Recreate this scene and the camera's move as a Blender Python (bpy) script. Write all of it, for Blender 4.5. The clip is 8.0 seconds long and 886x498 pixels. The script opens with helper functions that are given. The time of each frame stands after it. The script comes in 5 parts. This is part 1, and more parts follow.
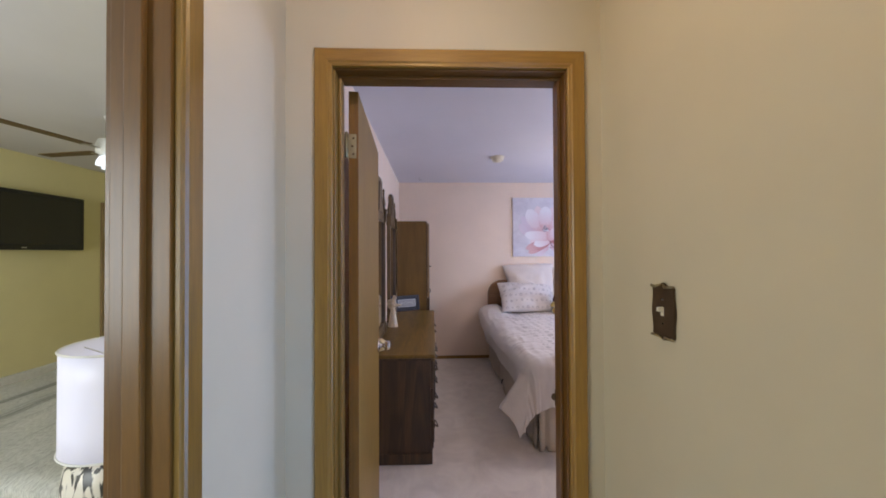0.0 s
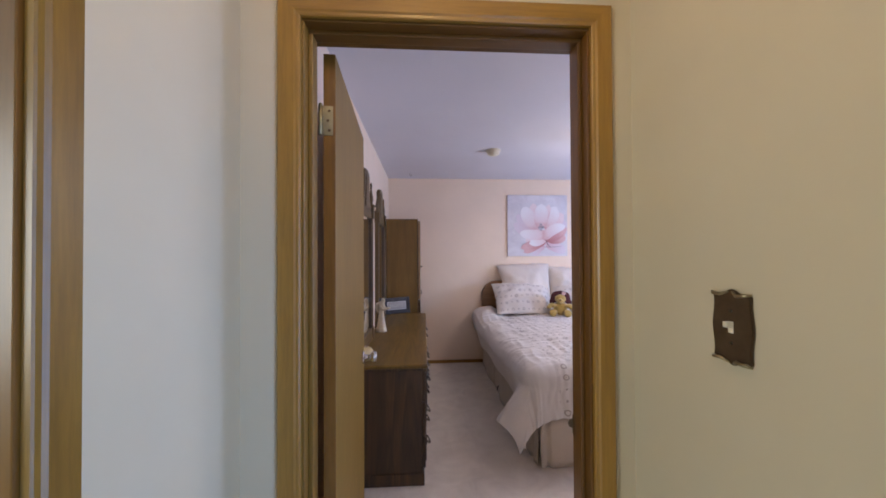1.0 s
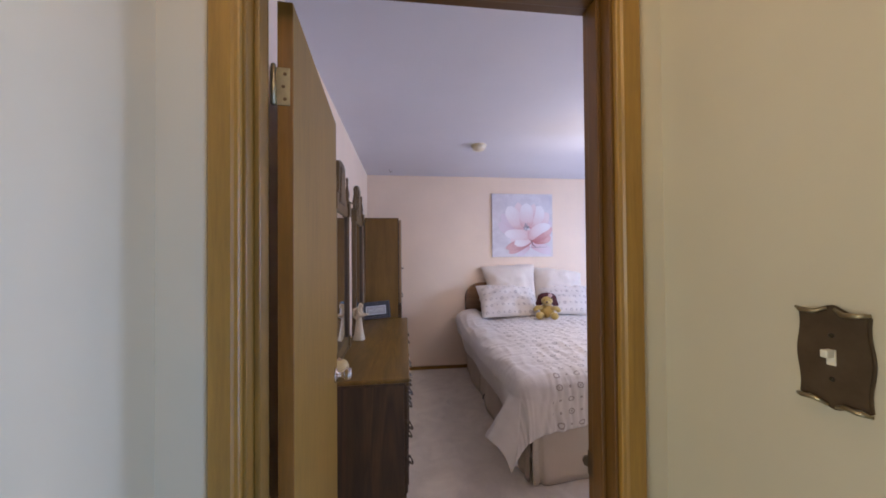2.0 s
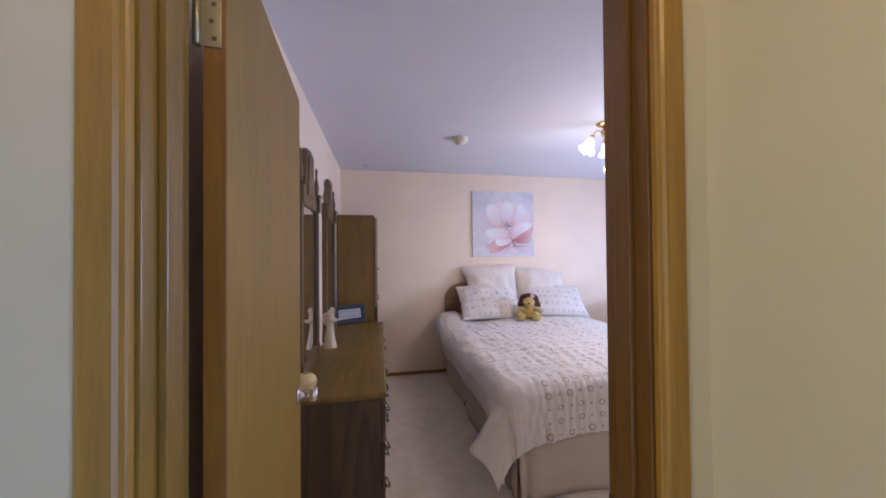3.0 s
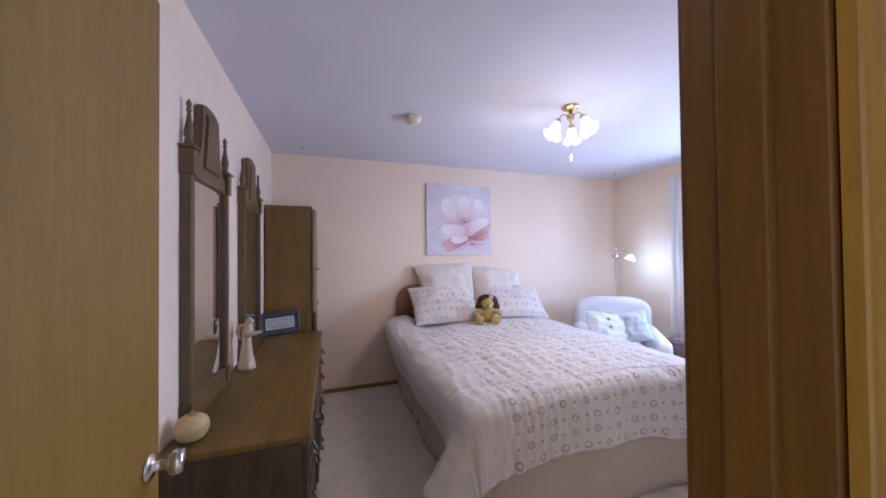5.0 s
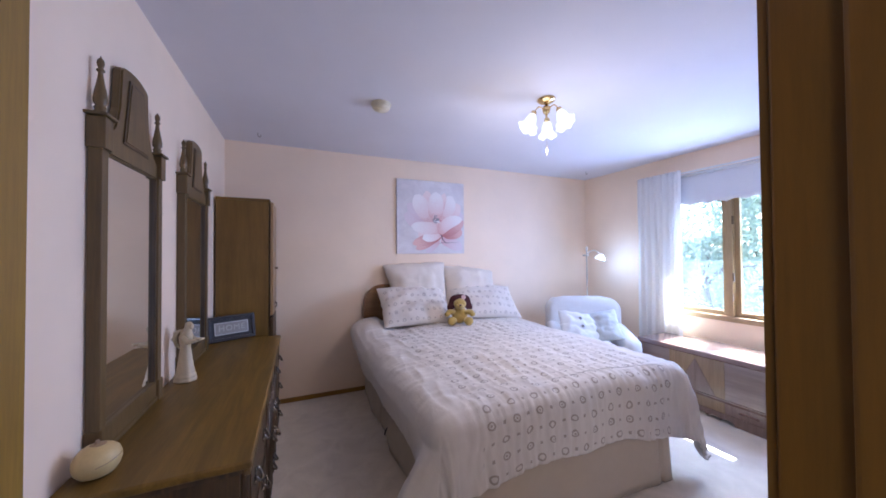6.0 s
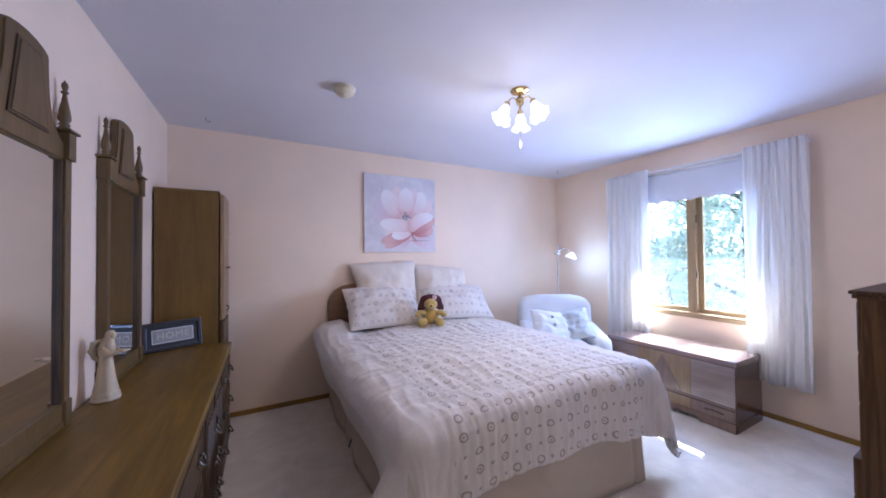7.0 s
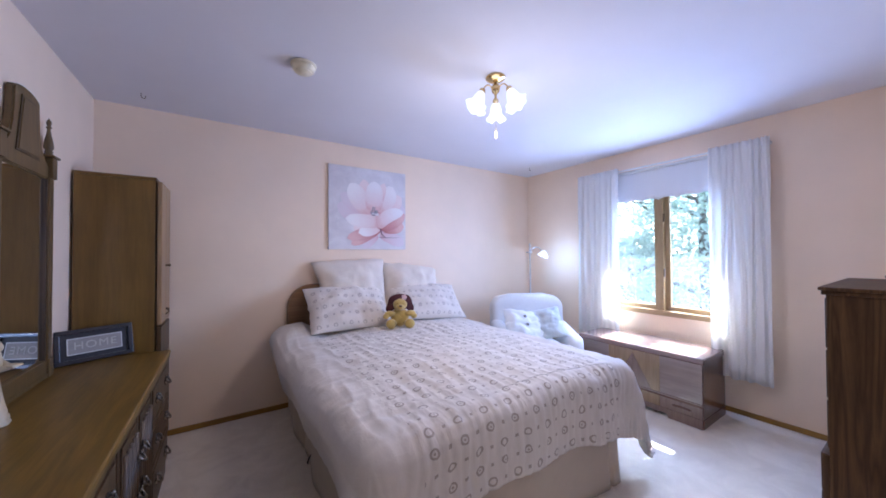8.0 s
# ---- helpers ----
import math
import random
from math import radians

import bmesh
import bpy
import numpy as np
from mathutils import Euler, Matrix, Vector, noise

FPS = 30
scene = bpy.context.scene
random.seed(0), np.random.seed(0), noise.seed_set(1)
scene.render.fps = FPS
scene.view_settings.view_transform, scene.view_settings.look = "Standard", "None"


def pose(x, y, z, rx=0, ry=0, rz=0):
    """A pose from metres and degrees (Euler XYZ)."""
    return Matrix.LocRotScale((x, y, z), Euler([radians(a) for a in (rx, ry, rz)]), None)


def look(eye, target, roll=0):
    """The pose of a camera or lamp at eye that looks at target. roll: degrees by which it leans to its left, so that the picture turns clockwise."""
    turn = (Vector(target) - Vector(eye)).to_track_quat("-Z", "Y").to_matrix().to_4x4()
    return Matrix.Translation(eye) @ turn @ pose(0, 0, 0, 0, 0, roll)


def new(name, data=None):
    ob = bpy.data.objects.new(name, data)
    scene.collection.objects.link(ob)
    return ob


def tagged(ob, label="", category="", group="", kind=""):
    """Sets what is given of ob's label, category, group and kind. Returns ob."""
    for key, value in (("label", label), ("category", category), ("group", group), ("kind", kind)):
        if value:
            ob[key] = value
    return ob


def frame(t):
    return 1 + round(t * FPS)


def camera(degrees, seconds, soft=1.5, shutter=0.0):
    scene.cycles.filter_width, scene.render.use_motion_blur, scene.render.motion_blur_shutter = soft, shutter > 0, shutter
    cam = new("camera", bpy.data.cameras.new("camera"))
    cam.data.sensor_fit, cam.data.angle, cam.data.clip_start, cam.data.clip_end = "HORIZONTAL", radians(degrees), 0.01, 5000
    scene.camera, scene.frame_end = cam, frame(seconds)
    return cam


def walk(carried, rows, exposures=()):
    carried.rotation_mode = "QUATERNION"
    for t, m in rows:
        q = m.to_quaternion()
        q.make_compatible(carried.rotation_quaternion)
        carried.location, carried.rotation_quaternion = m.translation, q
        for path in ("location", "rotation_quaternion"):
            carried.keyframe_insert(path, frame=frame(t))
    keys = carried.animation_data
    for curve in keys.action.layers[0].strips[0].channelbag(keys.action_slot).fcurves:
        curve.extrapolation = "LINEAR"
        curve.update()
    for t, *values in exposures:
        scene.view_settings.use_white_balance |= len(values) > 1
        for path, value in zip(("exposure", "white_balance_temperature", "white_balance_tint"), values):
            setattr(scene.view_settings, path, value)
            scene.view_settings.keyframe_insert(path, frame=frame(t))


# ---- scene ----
cam = camera(107.0, 8.0, 1.7)
PATH = [
    (0, (0.182, 0.38, 1.461), (0.243, 2.379, 1.485), -0.3),
    (0.5, (0.179, 0.484, 1.455), (0.263, 2.482, 1.478), -0.4),
    (1, (0.173, 0.592, 1.456), (0.291, 2.588, 1.479), -0.3),
    (1.5, (0.167, 0.697, 1.461), (0.337, 2.689, 1.486), -0.4),
    (3, (0.168, 0.978, 1.456), (0.543, 2.942, 1.48), -0.5),
    (3.5, (0.184, 1.084, 1.445), (0.623, 3.035, 1.471), -0.5),
    (4, (0.205, 1.173, 1.437), (0.708, 3.107, 1.464), -0.3),
    (4.5, (0.236, 1.258, 1.429), (0.808, 3.176, 1.457), -0.5),
    (6, (0.328, 1.470, 1.394), (1.131, 3.299, 1.427), -0.4),
    (6.5, (0.362, 1.527, 1.384), (1.24, 3.324, 1.416), -0.4),
    (7, (0.401, 1.587, 1.375), (1.357, 3.344, 1.408), -0.5),
    (7.5, (0.437, 1.654, 1.364), (1.471, 3.366, 1.397), -0.4),
    (8, (0.479, 1.718, 1.353), (1.585, 3.383, 1.384), -0.3),
]
walk(cam, [(t, look(eye, target, roll)) for t, eye, target, roll in PATH], [(0.0, 3.58, 6500, 10), (3.5, 3.60, 6450, 10), (6.0, 3.50, 6020, 10), (8.0, 3.48, 5880, 10)])

# ---- world and light ----
SUN_DIR = Vector((-1.0, -0.08, -1.14)).normalized()
world = bpy.data.worlds.new("world")
scene.world = world
world.use_nodes = True
wn, wl = world.node_tree.nodes, world.node_tree.links
sky = wn.new("ShaderNodeTexSky")
sky.sky_type = "NISHITA"
sky.sun_disc = False
sky.sun_elevation = math.asin(-SUN_DIR.z)
sky.sun_rotation = radians(85)
wl.new(sky.outputs[0], wn["Background"].inputs[0])
wn["Background"].inputs[1].default_value = 0.15


def lamp(name, kind, matrix, energy, color, size=0.1, size_y=None):
    data = bpy.data.lights.new(name, kind)
    data.energy, data.color = energy, color
    if kind == "AREA":
        data.size = size
        if size_y:
            data.shape, data.size_y = "RECTANGLE", size_y
    elif kind == "SUN":
        data.angle = size
    else:
        data.shadow_soft_size = size
    ob = new(name, data)
    ob.matrix_world = matrix
    return ob


lamp("sun", "SUN", look((20, 3.2, 24), Vector((20, 3.2, 24)) + SUN_DIR), 4.0, (0.88, 0.95, 1.0), radians(0.5))
lamp("window_daylight", "AREA", look((4.060, 3.19, 1.38), (0, 3.19, 1.2)), 5.4, (0.36, 0.515, 1.0), 0.8, 0.9)
lamp("ceiling_lamp_glow", "POINT", pose(1.862, 3.205, 1.88), 1.20, (0.86, 0.78, 0.79), 0.32)
lamp("ceiling_lamp_light", "AREA", look((1.862, 3.205, 2.10), (1.862, 3.21, 0)), 0.45, (1.0, 0.76, 0.58), 0.26)
lamp("reading_lamp_light", "POINT", pose(3.76, 4.36, 1.31), 0.72, (0.40, 0.60, 1.0), 0.05)
lamp("hall_light", "POINT", pose(0.14, 0.80, 2.33), 0.51, (1.0, 0.65, 0.30), 0.08)
# Unseen lamp in an assumed side opening, added to cool the hall's west wall.
lamp("side_room_daylight", "AREA", look((0.80, 0.28, 1.2), (-0.4, 0.28, 1.2)), 2.3, (0.33, 0.53, 1.0), 0.72, 1.7)
# No window there: unseen fill lamp added to light the guest room.
lamp("guest_window_daylight", "AREA", look((-2.2, -0.5, 1.5), (-2.2, 3, 1.2)), 4.6, (0.88, 0.95, 0.98), 1.4, 1.2)
lamp("table_lamp_light", "POINT", pose(-0.715, 1.405, 1.07), 0.02, (1.0, 0.95, 0.9), 0.05)

# ---- materials ----
def nodes_of(name, rough=0.5, metal=0.0):
    m = bpy.data.materials.new(name)
    m.use_nodes = True
    n = m.node_tree.nodes
    b = n["Principled BSDF"]
    b.inputs["Roughness"].default_value, b.inputs["Metallic"].default_value = rough, metal
    return m, n, m.node_tree.links, b


def coords(n, l, scale=(1, 1, 1), kind="Object", rot=(0, 0, 0)):
    t, mp = n.new("ShaderNodeTexCoord"), n.new("ShaderNodeMapping")
    mp.inputs["Scale"].default_value = scale
    mp.inputs["Rotation"].default_value = rot
    l.new(t.outputs[kind], mp.inputs[0])
    return mp.outputs[0]


def noise_of(n, l, vec, scale, detail=4, rough=0.6, dist=0.0):
    t = n.new("ShaderNodeTexNoise")
    t.inputs["Scale"].default_value, t.inputs["Detail"].default_value = scale, detail
    t.inputs["Roughness"].default_value, t.inputs["Distortion"].default_value = rough, dist
    l.new(vec, t.inputs["Vector"])
    return t.outputs["Fac"]


def ramp(n, l, fac, stops):
    r = n.new("ShaderNodeValToRGB")
    e = r.color_ramp.elements
    while len(e) < len(stops):
        e.new(0.5)
    for el, (p, c) in zip(e, stops):
        el.position, el.color = p, (*c, 1)
    l.new(fac, r.inputs[0])
    return r.outputs[0]


def mix(n, l, fac, a, b, mode="MIX"):
    x = n.new("ShaderNodeMix")
    x.data_type, x.blend_type = "RGBA", mode
    for sock, v in ((x.inputs[0], fac), (x.inputs[6], a), (x.inputs[7], b)):
        if hasattr(v, "links"):
            l.new(v, sock)
        else:
            sock.default_value = v if isinstance(v, (int, float)) else (*v, 1)
    return x.outputs[2]


def calc(n, l, op, a, b=0.0, c=0.0):
    x = n.new("ShaderNodeMath")
    x.operation = op
    for sock, v in zip(x.inputs, (a, b, c)):
        if hasattr(v, "links"):
            l.new(v, sock)
        else:
            sock.default_value = v
    return x.outputs[0]


def bump(n, l, b, height, strength, dist=0.002):
    x = n.new("ShaderNodeBump")
    x.inputs["Strength"].default_value, x.inputs["Distance"].default_value = strength, dist
    l.new(height, x.inputs["Height"])
    l.new(x.outputs[0], b.inputs["Normal"])


def paint(name, color, rough=0.6, mottled=0.05, grain=90, relief=0.12):
    m, n, l, b = nodes_of(name, rough)
    v = coords(n, l)
    big = noise_of(n, l, v, 1.7, 4)
    dark = tuple(c * (1 - mottled) for c in color)
    lite = tuple(min(1, c * (1 + mottled * 0.6)) for c in color)
    l.new(ramp(n, l, big, [(0.3, dark), (0.7, lite)]), b.inputs["Base Color"])
    bump(n, l, b, noise_of(n, l, v, grain, 3), relief, 0.001)
    return m


def wood(name, dark, light, axis="Z", rough=0.42, grain=1.0, rings=0.5, coat=0.15):
    m, n, l, b = nodes_of(name, rough)
    info = n.new("ShaderNodeObjectInfo")
    s = {"X": (0.07, 1, 1), "Y": (1, 0.07, 1), "Z": (1, 1, 0.07)}[axis]
    t, ad, mp = n.new("ShaderNodeTexCoord"), n.new("ShaderNodeVectorMath"), n.new("ShaderNodeMapping")
    l.new(t.outputs["Object"], ad.inputs[0])
    sc = n.new("ShaderNodeVectorMath")
    sc.operation = "SCALE"
    sc.inputs[0].default_value = (3.1, 5.7, 7.3)
    l.new(info.outputs["Random"], sc.inputs["Scale"])
    l.new(sc.outputs[0], ad.inputs[1])
    mp.inputs["Scale"].default_value = s
    l.new(ad.outputs[0], mp.inputs[0])
    v = mp.outputs[0]
    fine = noise_of(n, l, v, 150 * grain, 5, 0.7)
    broad = noise_of(n, l, v, 9 * grain, 3, 0.5, 0.6)
    ring = calc(n, l, "PINGPONG", calc(n, l, "MULTIPLY", broad, 12.0), 1.0)
    base = mix(n, l, calc(n, l, "MULTIPLY", ring, rings), light, dark)
    streak = ramp(n, l, fine, [(0.35, tuple(c * 0.55 for c in dark)), (0.62, (1, 1, 1))])
    col = mix(n, l, 0.22, base, streak, "MULTIPLY")
    wear = noise_of(n, l, coords(n, l), 3.0, 4)
    col = mix(n, l, 0.35, col, ramp(n, l, wear, [(0.3, (0.62, 0.62, 0.62)), (0.7, (1, 1, 1))]), "MULTIPLY")
    l.new(col, b.inputs["Base Color"])
    b.inputs["Coat Weight"].default_value = coat
    b.inputs["Coat Roughness"].default_value = 0.25
    bump(n, l, b, fine, 0.12, 0.001)
    return m


def cloth(name, color, weave=420, rough=0.9, wrinkle=0.25, sheen=0.2):
    m, n, l, b = nodes_of(name, rough)
    v = coords(n, l)
    big = noise_of(n, l, v, 7, 4)
    l.new(ramp(n, l, big, [(0.3, tuple(c * 0.92 for c in color)), (0.7, color)]), b.inputs["Base Color"])
    b.inputs["Sheen Weight"].default_value = sheen
    h = calc(n, l, "ADD", calc(n, l, "MULTIPLY", noise_of(n, l, v, weave, 2), 0.25), noise_of(n, l, v, 26, 4, 0.6, 0.4))
    bump(n, l, b, h, wrinkle, 0.006)
    return m


def metal(name, color, rough=0.25):
    m, n, l, b = nodes_of(name, rough, 1.0)
    v = coords(n, l)
    f = noise_of(n, l, v, 30, 4)
    l.new(ramp(n, l, f, [(0.3, tuple(c * 0.75 for c in color)), (0.7, color)]), b.inputs["Base Color"])
    return m


def plain(name, color, rough=0.5, spec=0.5):
    m, n, l, b = nodes_of(name, rough)
    v = coords(n, l)
    f = noise_of(n, l, v, 40, 3)
    l.new(ramp(n, l, f, [(0.3, tuple(c * 0.88 for c in color)), (0.7, color)]), b.inputs["Base Color"])
    b.inputs["Specular IOR Level"].default_value = spec
    return m


def glowing(name, color, strength):
    m, n, l, b = nodes_of(name, 0.4)
    b.inputs["Base Color"].default_value = (*color, 1)
    b.inputs["Emission Color"].default_value = (*color, 1)
    b.inputs["Emission Strength"].default_value = strength
    return m


def carpet(name, a, c, sheen=0.3):
    m, n, l, b = nodes_of(name, 0.95)
    b.inputs["Specular IOR Level"].default_value = 0.1
    v = coords(n, l)
    patch = noise_of(n, l, v, 5.0, 5, 0.65, 0.8)
    tuft = noise_of(n, l, v, 190, 3, 0.7)
    col = ramp(n, l, patch, [(0.32, a), (0.66, c)])
    col = mix(n, l, 0.45, col, ramp(n, l, tuft, [(0.3, (0.6, 0.58, 0.56)), (0.65, (1, 1, 1))]), "MULTIPLY")
    l.new(col, b.inputs["Base Color"])
    b.inputs["Sheen Weight"].default_value = sheen
    h = calc(n, l, "ADD", tuft, calc(n, l, "MULTIPLY", patch, 0.8))
    bump(n, l, b, h, 0.7, 0.006)
    return m


def ringed(name, base, ink, bounds, pitch=0.138, pitch_v=0.090, radius=0.0175):
    """White cotton with rows of embroidered rings and small squares between them, laid out by the UV map in metres."""
    m, n, l, b = nodes_of(name, 0.9)
    t, sp = n.new("ShaderNodeTexCoord"), n.new("ShaderNodeSeparateXYZ")
    wob = n.new("ShaderNodeTexNoise")
    wob.inputs["Scale"].default_value = 24
    l.new(t.outputs["UV"], wob.inputs["Vector"])
    off = n.new("ShaderNodeVectorMath")
    off.operation = "MULTIPLY_ADD"
    off.inputs[1].default_value = (0.012, 0.012, 0)
    l.new(wob.outputs["Color"], off.inputs[0])
    l.new(t.outputs["UV"], off.inputs[2])
    l.new(off.outputs[0], sp.inputs[0])
    u, v = sp.outputs[0], sp.outputs[1]

    row = calc(n, l, "FLOOR", calc(n, l, "DIVIDE", v, pitch_v))
    odd = calc(n, l, "MODULO", row, 2.0)
    over = calc(n, l, "MODULO", calc(n, l, "FLOOR", calc(n, l, "MULTIPLY_ADD", row, 0.5, 0.5)), 2.0)

    def cell(shift):
        """Offsets from the middle of the motif's cell; the rows are set over by half the pitch two by two."""
        a = calc(n, l, "ADD", calc(n, l, "DIVIDE", u, pitch), calc(n, l, "MULTIPLY_ADD", over, 0.5, shift))
        cu = calc(n, l, "MULTIPLY", calc(n, l, "SUBTRACT", calc(n, l, "FRACT", a), 0.5), pitch)
        cv = calc(n, l, "MULTIPLY", calc(n, l, "SUBTRACT", calc(n, l, "FRACT", calc(n, l, "DIVIDE", v, pitch_v)), 0.5), pitch_v)
        return cu, cv

    cu, cv = cell(0.0)
    d = calc(n, l, "SQRT", calc(n, l, "ADD", calc(n, l, "MULTIPLY", cu, cu), calc(n, l, "MULTIPLY", cv, cv)))
    ring = calc(n, l, "LESS_THAN", calc(n, l, "ABSOLUTE", calc(n, l, "SUBTRACT", d, radius)), 0.0046)
    eye = calc(n, l, "MULTIPLY", calc(n, l, "LESS_THAN", d, 0.0055), odd)
    du, dv = cell(0.5)
    dot = calc(n, l, "LESS_THAN", calc(n, l, "MAXIMUM", calc(n, l, "ABSOLUTE", du), calc(n, l, "ABSOLUTE", dv)), 0.0078)
    mark = calc(n, l, "MAXIMUM", calc(n, l, "MAXIMUM", ring, eye), dot)
    u0, u1, v0, v1 = bounds
    for sock, lo, hi in ((u, u0, u1), (v, v0, v1)):
        mark = calc(n, l, "MULTIPLY", mark, calc(n, l, "MULTIPLY", calc(n, l, "GREATER_THAN", sock, lo), calc(n, l, "LESS_THAN", sock, hi)))
    thread = noise_of(n, l, t.outputs["UV"], 260, 2)
    inkc = ramp(n, l, thread, [(0.3, tuple(c * 0.7 for c in ink)), (0.7, ink)])
    w = coords(n, l)
    big = noise_of(n, l, w, 6, 4)
    basec = ramp(n, l, big, [(0.3, tuple(c * 0.95 for c in base)), (0.7, base)])
    l.new(mix(n, l, calc(n, l, "MULTIPLY", mark, 0.58), basec, inkc), b.inputs["Base Color"])
    b.inputs["Sheen Weight"].default_value = 0.2
    ruche = noise_of(n, l, coords(n, l, (34, 7, 1), "UV"), 1.0, 3, 0.6, 0.6)
    h = calc(n, l, "ADD", calc(n, l, "MULTIPLY", noise_of(n, l, w, 16, 3, 0.55, 0.5), 0.5), calc(n, l, "MULTIPLY", mark, 0.25))
    inside = calc(n, l, "MULTIPLY", calc(n, l, "GREATER_THAN", u, u0), calc(n, l, "LESS_THAN", u, u1))
    h = calc(n, l, "ADD", h, calc(n, l, "MULTIPLY", ruche, calc(n, l, "MULTIPLY_ADD", inside, 0.55, 0.15)))
    bump(n, l, b, h, 0.5, 0.009)
    return m


PEACH = paint("peach_wall_paint", (0.88, 0.70, 0.535), 0.6)
CREAM = paint("cream_hall_paint", (0.57, 0.50, 0.345), 0.55)
OLIVE = paint("olive_yellow_paint", (0.80, 0.72, 0.40), 0.6)
CEILING = paint("white_ceiling_paint", (0.715, 0.69, 0.72), 0.8, 0.03, 60, 0.25)
CARPET = carpet("beige_cut_pile_carpet", (0.72, 0.63, 0.52), (0.88, 0.79, 0.67))
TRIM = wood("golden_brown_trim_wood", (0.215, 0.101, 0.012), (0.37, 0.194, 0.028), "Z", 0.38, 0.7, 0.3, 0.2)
# The trim wood again, darkened to put the jambs' shade into its colour.
TRIM_SHADED = wood("shaded_jamb_wood", (0.082, 0.032, 0.004), (0.165, 0.071, 0.009), "Z", 0.4, 0.7, 0.35, 0.2)
TRIM_HALF_SHADED = wood("half_shaded_trim_wood", (0.140, 0.068, 0.009), (0.255, 0.135, 0.019), "Z", 0.38, 0.7, 0.3, 0.2)
TRIM_SHADED_X = wood("shaded_head_wood", (0.082, 0.032, 0.004), (0.165, 0.071, 0.009), "X", 0.4, 0.7, 0.35, 0.2)
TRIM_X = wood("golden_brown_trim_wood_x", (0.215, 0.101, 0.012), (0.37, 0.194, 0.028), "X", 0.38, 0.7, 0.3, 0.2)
TRIM_Y = wood("golden_brown_trim_wood_y", (0.215, 0.101, 0.012), (0.37, 0.194, 0.028), "Y", 0.38, 0.7, 0.3, 0.2)
DOOR_EDGE = wood("reddish_door_edge", (0.125, 0.049, 0.006), (0.25, 0.107, 0.013), "Z", 0.4, 0.7, 0.3, 0.1)
LEAF = wood("flat_veneer_door", (0.235, 0.124, 0.014), (0.305, 0.168, 0.020), "Z", 0.5, 0.6, 0.3, 0.05)
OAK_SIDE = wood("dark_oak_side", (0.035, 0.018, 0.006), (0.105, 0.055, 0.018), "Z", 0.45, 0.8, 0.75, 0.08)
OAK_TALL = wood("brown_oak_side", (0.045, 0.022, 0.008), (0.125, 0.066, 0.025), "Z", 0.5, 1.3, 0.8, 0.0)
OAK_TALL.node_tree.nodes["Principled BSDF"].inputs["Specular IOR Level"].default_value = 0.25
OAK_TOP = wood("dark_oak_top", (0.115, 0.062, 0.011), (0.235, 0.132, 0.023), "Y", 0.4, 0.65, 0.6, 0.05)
OAK_TOP.node_tree.nodes["Principled BSDF"].inputs["Specular IOR Level"].default_value = 0.35
OAK_WARM = wood("dark_oak_panel", (0.145, 0.072, 0.014), (0.225, 0.120, 0.024), "Z", 0.42, 0.45, 0.5, 0.1)
OAK_FRAME = wood("dark_oak_frame", (0.085, 0.048, 0.013), (0.165, 0.098, 0.030), "Z", 0.45, 1.0, 0.4)
HEADBOARD = wood("brown_headboard_wood", (0.20, 0.09, 0.03), (0.33, 0.17, 0.07), "X", 0.35, 0.9, 0.5, 0.3)
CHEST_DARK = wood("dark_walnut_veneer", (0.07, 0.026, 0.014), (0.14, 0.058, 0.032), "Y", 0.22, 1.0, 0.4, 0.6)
# Lid colour lightened so that the sun patch on it burns out.
CHEST_TOP = wood("lightened_walnut_lid", (0.15, 0.085, 0.065), (0.24, 0.145, 0.11), "Y", 0.22, 1.0, 0.4, 0.6)
CHEST_LIGHT = wood("honey_walnut_veneer", (0.19, 0.11, 0.055), (0.28, 0.175, 0.09), "Z", 0.2, 0.5, 0.3, 0.6)
# Greyed to put the room's pale reflection into the side panels' colour.
CHEST_GREY = wood("sheen_walnut_veneer", (0.22, 0.15, 0.12), (0.26, 0.185, 0.15), "Y", 0.14, 0.3, 0.2, 0.6)
CHEST_MID = wood("brown_walnut_veneer", (0.14, 0.085, 0.06), (0.22, 0.14, 0.105), "Z", 0.2, 0.5, 0.3, 0.6)
WINDOW_WOOD = wood("honey_pine_window", (0.31, 0.19, 0.085), (0.43, 0.295, 0.15), "Z", 0.4, 0.9, 0.3, 0.2)
WINDOW_WOOD_Y = wood("honey_pine_window_y", (0.31, 0.19, 0.085), (0.43, 0.295, 0.15), "Y", 0.4, 0.9, 0.3, 0.2)
WHITE_COTTON = cloth("white_cotton", (0.80, 0.77, 0.75), 380, 0.9, 0.3)
PIQUE = cloth("white_pique", (0.78, 0.69, 0.595), 150, 0.9, 0.3)
SKIRT = cloth("beige_bed_skirt_cloth", (0.50, 0.42, 0.33), 380, 0.9, 0.15)
SLIPCOVER = cloth("white_slipcover", (0.74, 0.73, 0.72), 300, 0.9, 0.3)
GREY_CUSHION = cloth("pale_grey_cloth", (0.55, 0.58, 0.58), 300, 0.9, 0.3)
BEAR = cloth("yellow_plush", (0.52, 0.36, 0.10), 160, 0.95, 0.8, 0.5)
MAROON = cloth("maroon_felt", (0.065, 0.010, 0.012), 200, 0.95, 0.5)
BRASS = metal("polished_brass", (0.80, 0.58, 0.28), 0.2)
CHROME = metal("brushed_nickel", (0.75, 0.70, 0.66), 0.2)
PEWTER = metal("dark_pewter", (0.27, 0.25, 0.215), 0.26)
BRONZE = metal("dark_bronze_plate", (0.19, 0.135, 0.085), 0.55)
HINGE = metal("dull_brass_hinge", (0.42, 0.38, 0.25), 0.45)
